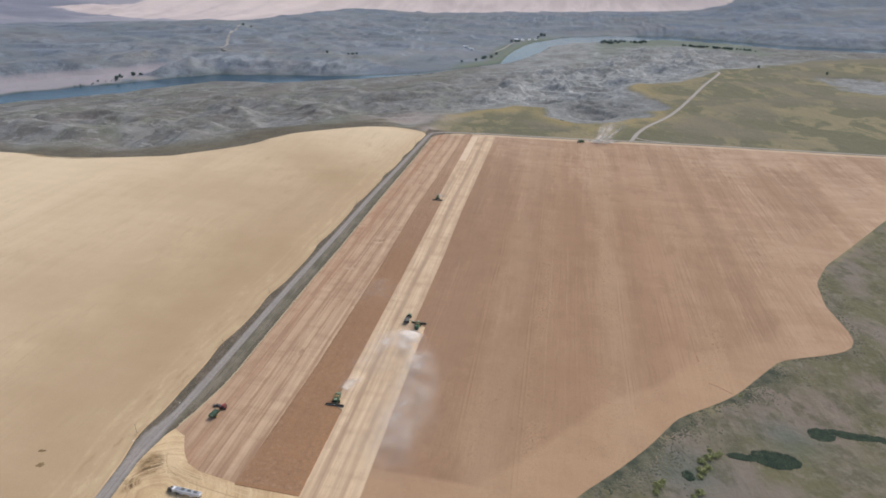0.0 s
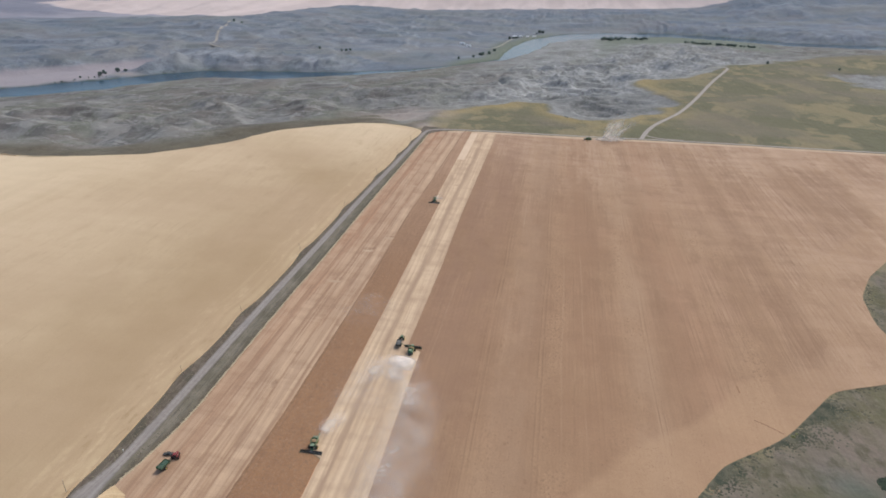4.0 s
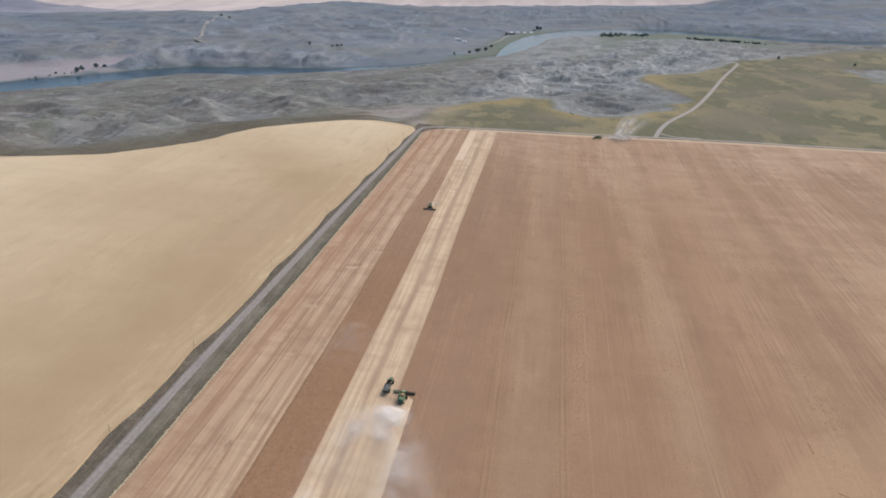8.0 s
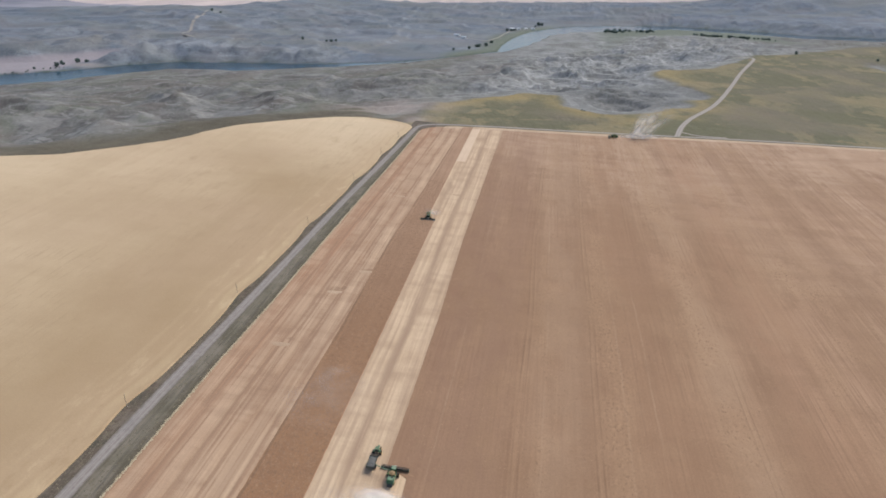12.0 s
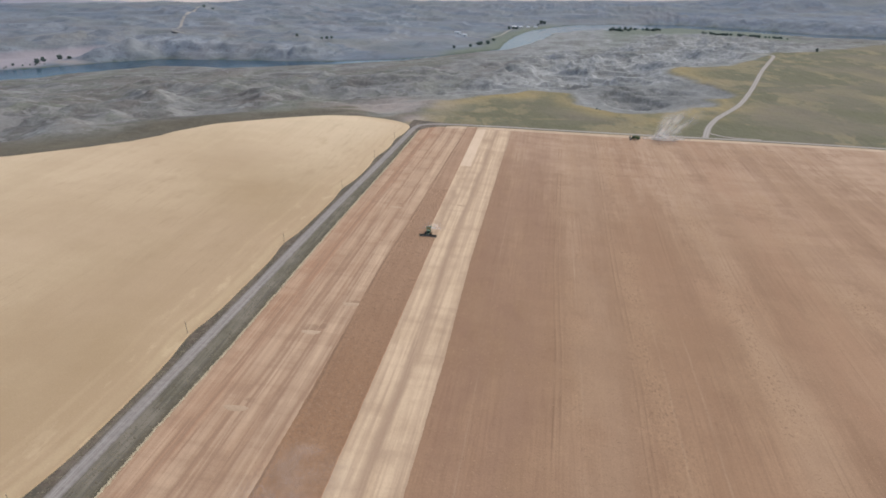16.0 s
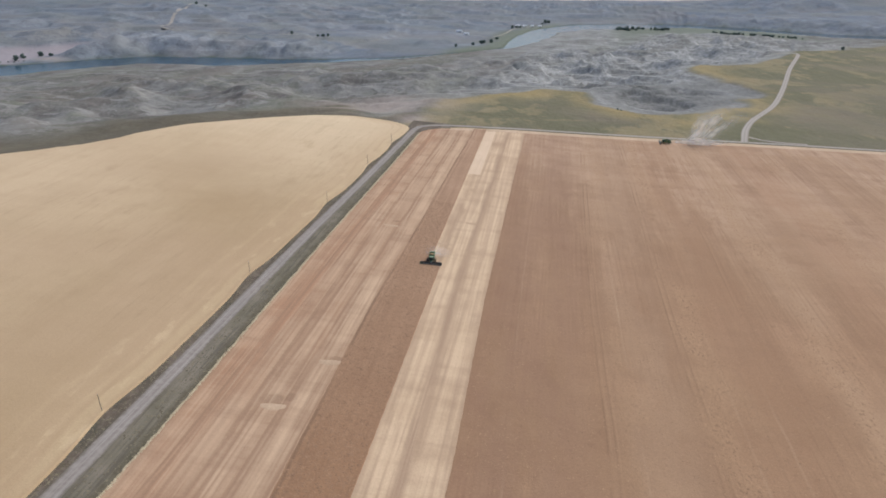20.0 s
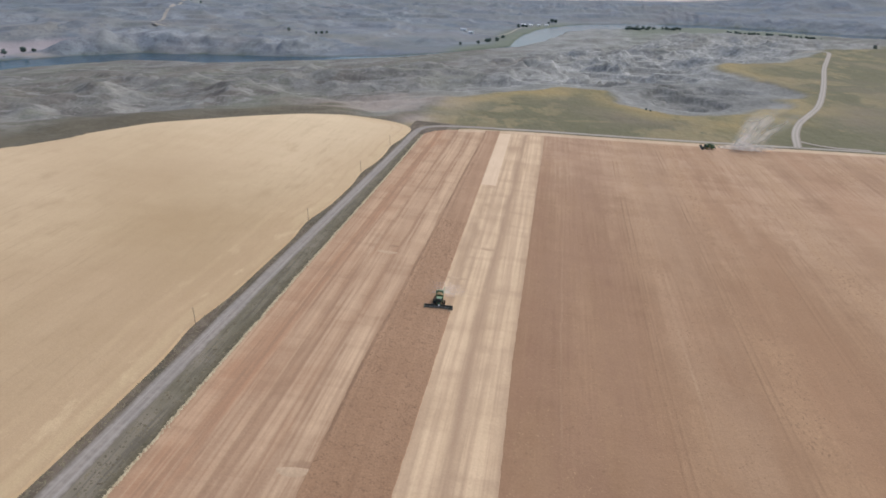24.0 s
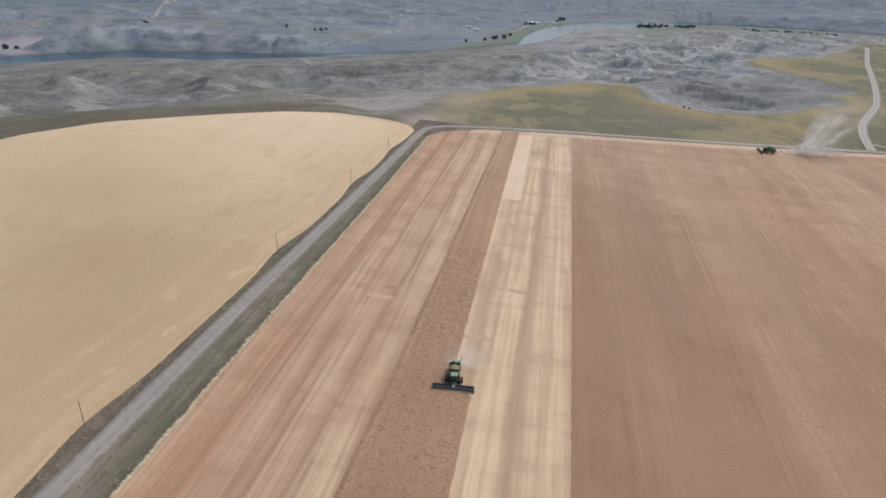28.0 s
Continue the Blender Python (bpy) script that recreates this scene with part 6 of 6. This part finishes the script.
def dust_bank(points, lift, label="pale tan dust drifting behind a combine harvester"):
    """A low bank of dust along a line of (x, y, half width, height, density)."""
    p = smooth_line(points)
    run = np.concatenate([[0], np.cumsum(np.hypot(*np.diff(p[:, :2], axis=0).T))])
    q = np.stack([np.interp(np.arange(0, run[-1], 1.5), run, p[:, k]) for k in range(5)], 1)
    dx, dy = np.gradient(q[:, 0]), np.gradient(q[:, 1])
    d = np.hypot(dx, dy)
    u = np.linspace(-1, 1, 21)
    x, y = q[:, 0, None] + (dy / d * q[:, 2])[:, None] * u, q[:, 1, None] - (dx / d * q[:, 2])[:, None] * u
    ends = np.minimum(1, np.minimum(np.arange(len(q)), np.arange(len(q))[::-1]) / (0.18 * len(q)))[:, None]
    dome = (1 - u ** 2)[None] * ends
    thick = q[:, 4, None] * dome ** 2.8 * np.clip(1 + 0.5 * perlin(x / 14.0, y / 14.0), 0.2, 1.4)
    z = land(x, y) + lift + q[:, 3, None] * dome * (1 + 0.15 * perlin(x / 9.0 + 9, y / 9.0))
    ob = sheet("dust_cloud", x, y, z, DUST, {"thick": np.clip(thick, 0, 0.97)})
    return tagged(ob, label, "dust", kind="stuff")


# a white fan behind the chopper, a veil over the straw, and an older trail drifting over the crop
dust_bank([(15.5, -134.5, 8, 0.8, 0.9), (15, -138, 15, 1.2, 1.1), (13.5, -146, 19, 1.4, 1.0), (11, -157, 21, 1.4, 0.7), (8, -173, 20, 1.2, 0.35)], 0.9)
dust_bank([(12, -138, 16, 1.8, 0.5), (6, -150, 24, 2.4, 0.55), (0, -166, 28, 2.4, 0.4), (-6, -190, 26, 2.0, 0.25), (-10, -215, 22, 1.6, 0.15)], 1.7)
dust_bank([(16, -141, 12, 1.6, 0.4), (22, -156, 18, 2.2, 0.5), (28, -176, 21, 2.6, 0.42), (30, -202, 24, 2.6, 0.42), (30, -230, 27, 2.8, 0.5), (29, -256, 28, 2.8, 0.4), (28, -284, 27, 2.4, 0.22), (27, -310, 24, 2, 0.12)], 1.6)
dust_bank([(24, -160, 16, 3.0, 0.22), (30, -190, 24, 3.6, 0.3), (32, -222, 30, 3.8, 0.3), (32, -255, 33, 3.6, 0.25), (30, -295, 30, 3, 0.14)], 3.0)
dust_bank([(-22, -58, 16, 2.6, 0.16), (-27, -78, 26, 2.4, 0.24), (-31, -98, 28, 2.4, 0.22), (-35, -122, 18, 2.6, 0.12)], 1.6, "thin dust left hanging over the stubble")
dust_bank([(-23.4, 156, 9, 0.8, 0.4), (-23.2, 160, 11, 1.2, 0.7), (-22.5, 165, 12, 1.2, 0.45), (-21, 174, 11, 1.0, 0.15)], 0.7)
dust_bank([(-17, -227.5, 5, 1.2, 0.7), (-15.5, -221, 9, 1.6, 0.8), (-12.5, -211, 12, 1.5, 0.42), (-9, -198, 12, 1.2, 0.18)], 0.8)


def dust_plume(x0, y0, drift, tall, wide, density, seed, foot=0.25):
    """A bowed veil of dust that widens and leans with the wind as it rises."""
    v, u = np.meshgrid(np.linspace(0, 1, 61), np.linspace(-1, 1, 51), indexing="ij")
    half = wide * (foot + (1 - foot) * v)
    x = x0 + drift * v ** 1.3 + half * u + 1.5 * perlin(v * 2 + seed, u * 0)
    y = y0 + 5 * v - 4 * (1 - u ** 2) * v + 0.6 * perlin(u * 2 + seed, v * 3)
    z = land(x, y) + 0.8 + tall * v
    thick = density * (1 - u ** 2) ** 1.3 * steps(-0.03, 0.10, v) * (1 - steps(0.30, 1.0, v)) * np.clip(0.9 + 0.7 * perlin(u * 1.6 + seed, v * 4.0), 0.2, 1.4)
    ob = sheet("dust_cloud", x, y, z, DUST, {"thick": np.clip(thick, 0, 0.9)})
    return tagged(ob, "thin dust plume rising over the field's far edge", "dust", kind="stuff")


dust_plume(178, 473.0, 8, 5.0, 24, 1.8, 21.3, 0.95)
dust_plume(188, 475, 12, 9.0, 28, 1.0, 17.9, 0.9)
dust_plume(178, 478, 26, 46, 17, 0.8, 3.1, 0.35)
dust_plume(183, 481, 38, 56, 22, 0.75, 7.7, 0.35)
dust_plume(192, 484, 46, 44, 24, 0.65, 12.4, 0.4)


# ---- chaff dropped at the ends of the passes ----
def chaff(x, y, wide, deep, turn):
    """A low crescent of straw across a swath."""
    u, v = np.meshgrid(np.linspace(-1, 1, 21), np.linspace(-1, 1, 7))
    px = u * wide / 2
    py = v * deep / 2 * (1 - 0.6 * u ** 2) + 0.9 * u ** 2 + 0.25 * perlin(u * 3 + x, v * 2)
    pz = 0.14 * (1 - v ** 2) * (1 - u ** 4) - 0.05
    ob = sheet("chaff_row", px, py, pz, CHAFF_ROW)
    ob.matrix_basis = stand(x, y, turn, 0.14)
    return tagged(ob, "low pale crescent of chaff on the stubble", "chaff", kind="stuff")


for x, y, wide, deep, turn in ((-58, 196, 11, 3.6, 0), (-47.5, 47, 11, 4.4, 8), (-59.5, 15, 11, 4.4, 8), (-70, -48.5, 12, 4.6, 4), (-20, 178, 12, 3.0, 2), (-8, 214, 10, 3.0, -3)):
    chaff(x, y, wide, deep, turn)


# ---- trampled ground beside the chaff, and at the field entrance ----
def worn_patch(x, y, wide, deep, turn, material, label, lift=0.13):
    """An uneven low patch of turned soil."""
    u, v = np.meshgrid(np.linspace(0, 1, 9), np.linspace(0, math.tau, 37))
    r = u * (1 + 0.35 * perlin(np.cos(v) * 1.3 + x, np.sin(v) * 1.3 + y))
    ob = sheet("soil_patch", r * np.cos(v) * wide / 2, r * np.sin(v) * deep / 2, 0.07 * (1 - u ** 2) - 0.05, material)
    ob.matrix_basis = stand(x, y, turn, lift)
    return tagged(ob, label, "soil", kind="stuff")


for pts, half in (([(235.7, -151.2), (244.2, -155.8), (252.3, -161.7)], 0.45), ([(234.9, -118.3), (235.2, -122.5), (235.2, -126.6)], 0.5)):
    rill = ribbon("rill", pts, half, 0.17, DARK, 2.0, 3)
    tagged(rill, "narrow dark rill washed into the field", "rill", kind="structure")
rng = random.Random(8)
for k in range(15):
    a, b = rng.random(), rng.random()
    if k % 3:
        pts = [(-110 + 3 * b, -340 + 22 * a), (-105 + 5 * b, -327 + 16 * a), (-96 + 6 * b, -316 + 12 * a), (-85 + 4 * b, -318 + 9 * a), (-70, -322 + 10 * a + 2 * b), (-48 - 12 * b, -325 + 11 * a), (-20 - 30 * b, -328 + 12 * a)]
    else:
        pts = [(-109 + 4 * b, -289 - 7 * a), (-103 + 3 * b, -294 - 9 * a), (-99 + 4 * b, -303 - 8 * a), (-92 + 4 * b, -312 - 7 * a), (-80 + 8 * b, -316 - 10 * a)]
    pts = [(x + rng.uniform(-1.2, 1.2), y + rng.uniform(-1.2, 1.2)) for x, y in pts][rng.choice((0, 0, 1, 2)):][:rng.choice((3, 4, 7))]
    mark = ribbon("wheel_mark", pts, rng.uniform(0.15, 0.3), 0.125 + 0.002 * k, (MARK_PALE, MARK_DARK, MARK_PALE, MARK_PALE)[k % 4], 2.0, 3)
    tagged(mark, "curved wheel mark pressed into straw", "wheel mark", kind="structure")
for x, y, wide, deep in ((-170.8, -316.6, 4.5, 2.2), (-163.5, -326.4, 5.0, 3.4)):
    worn_patch(x, y, wide, deep, 20, SCUFFED, "small bare brown spot in the wheat", 0.95)
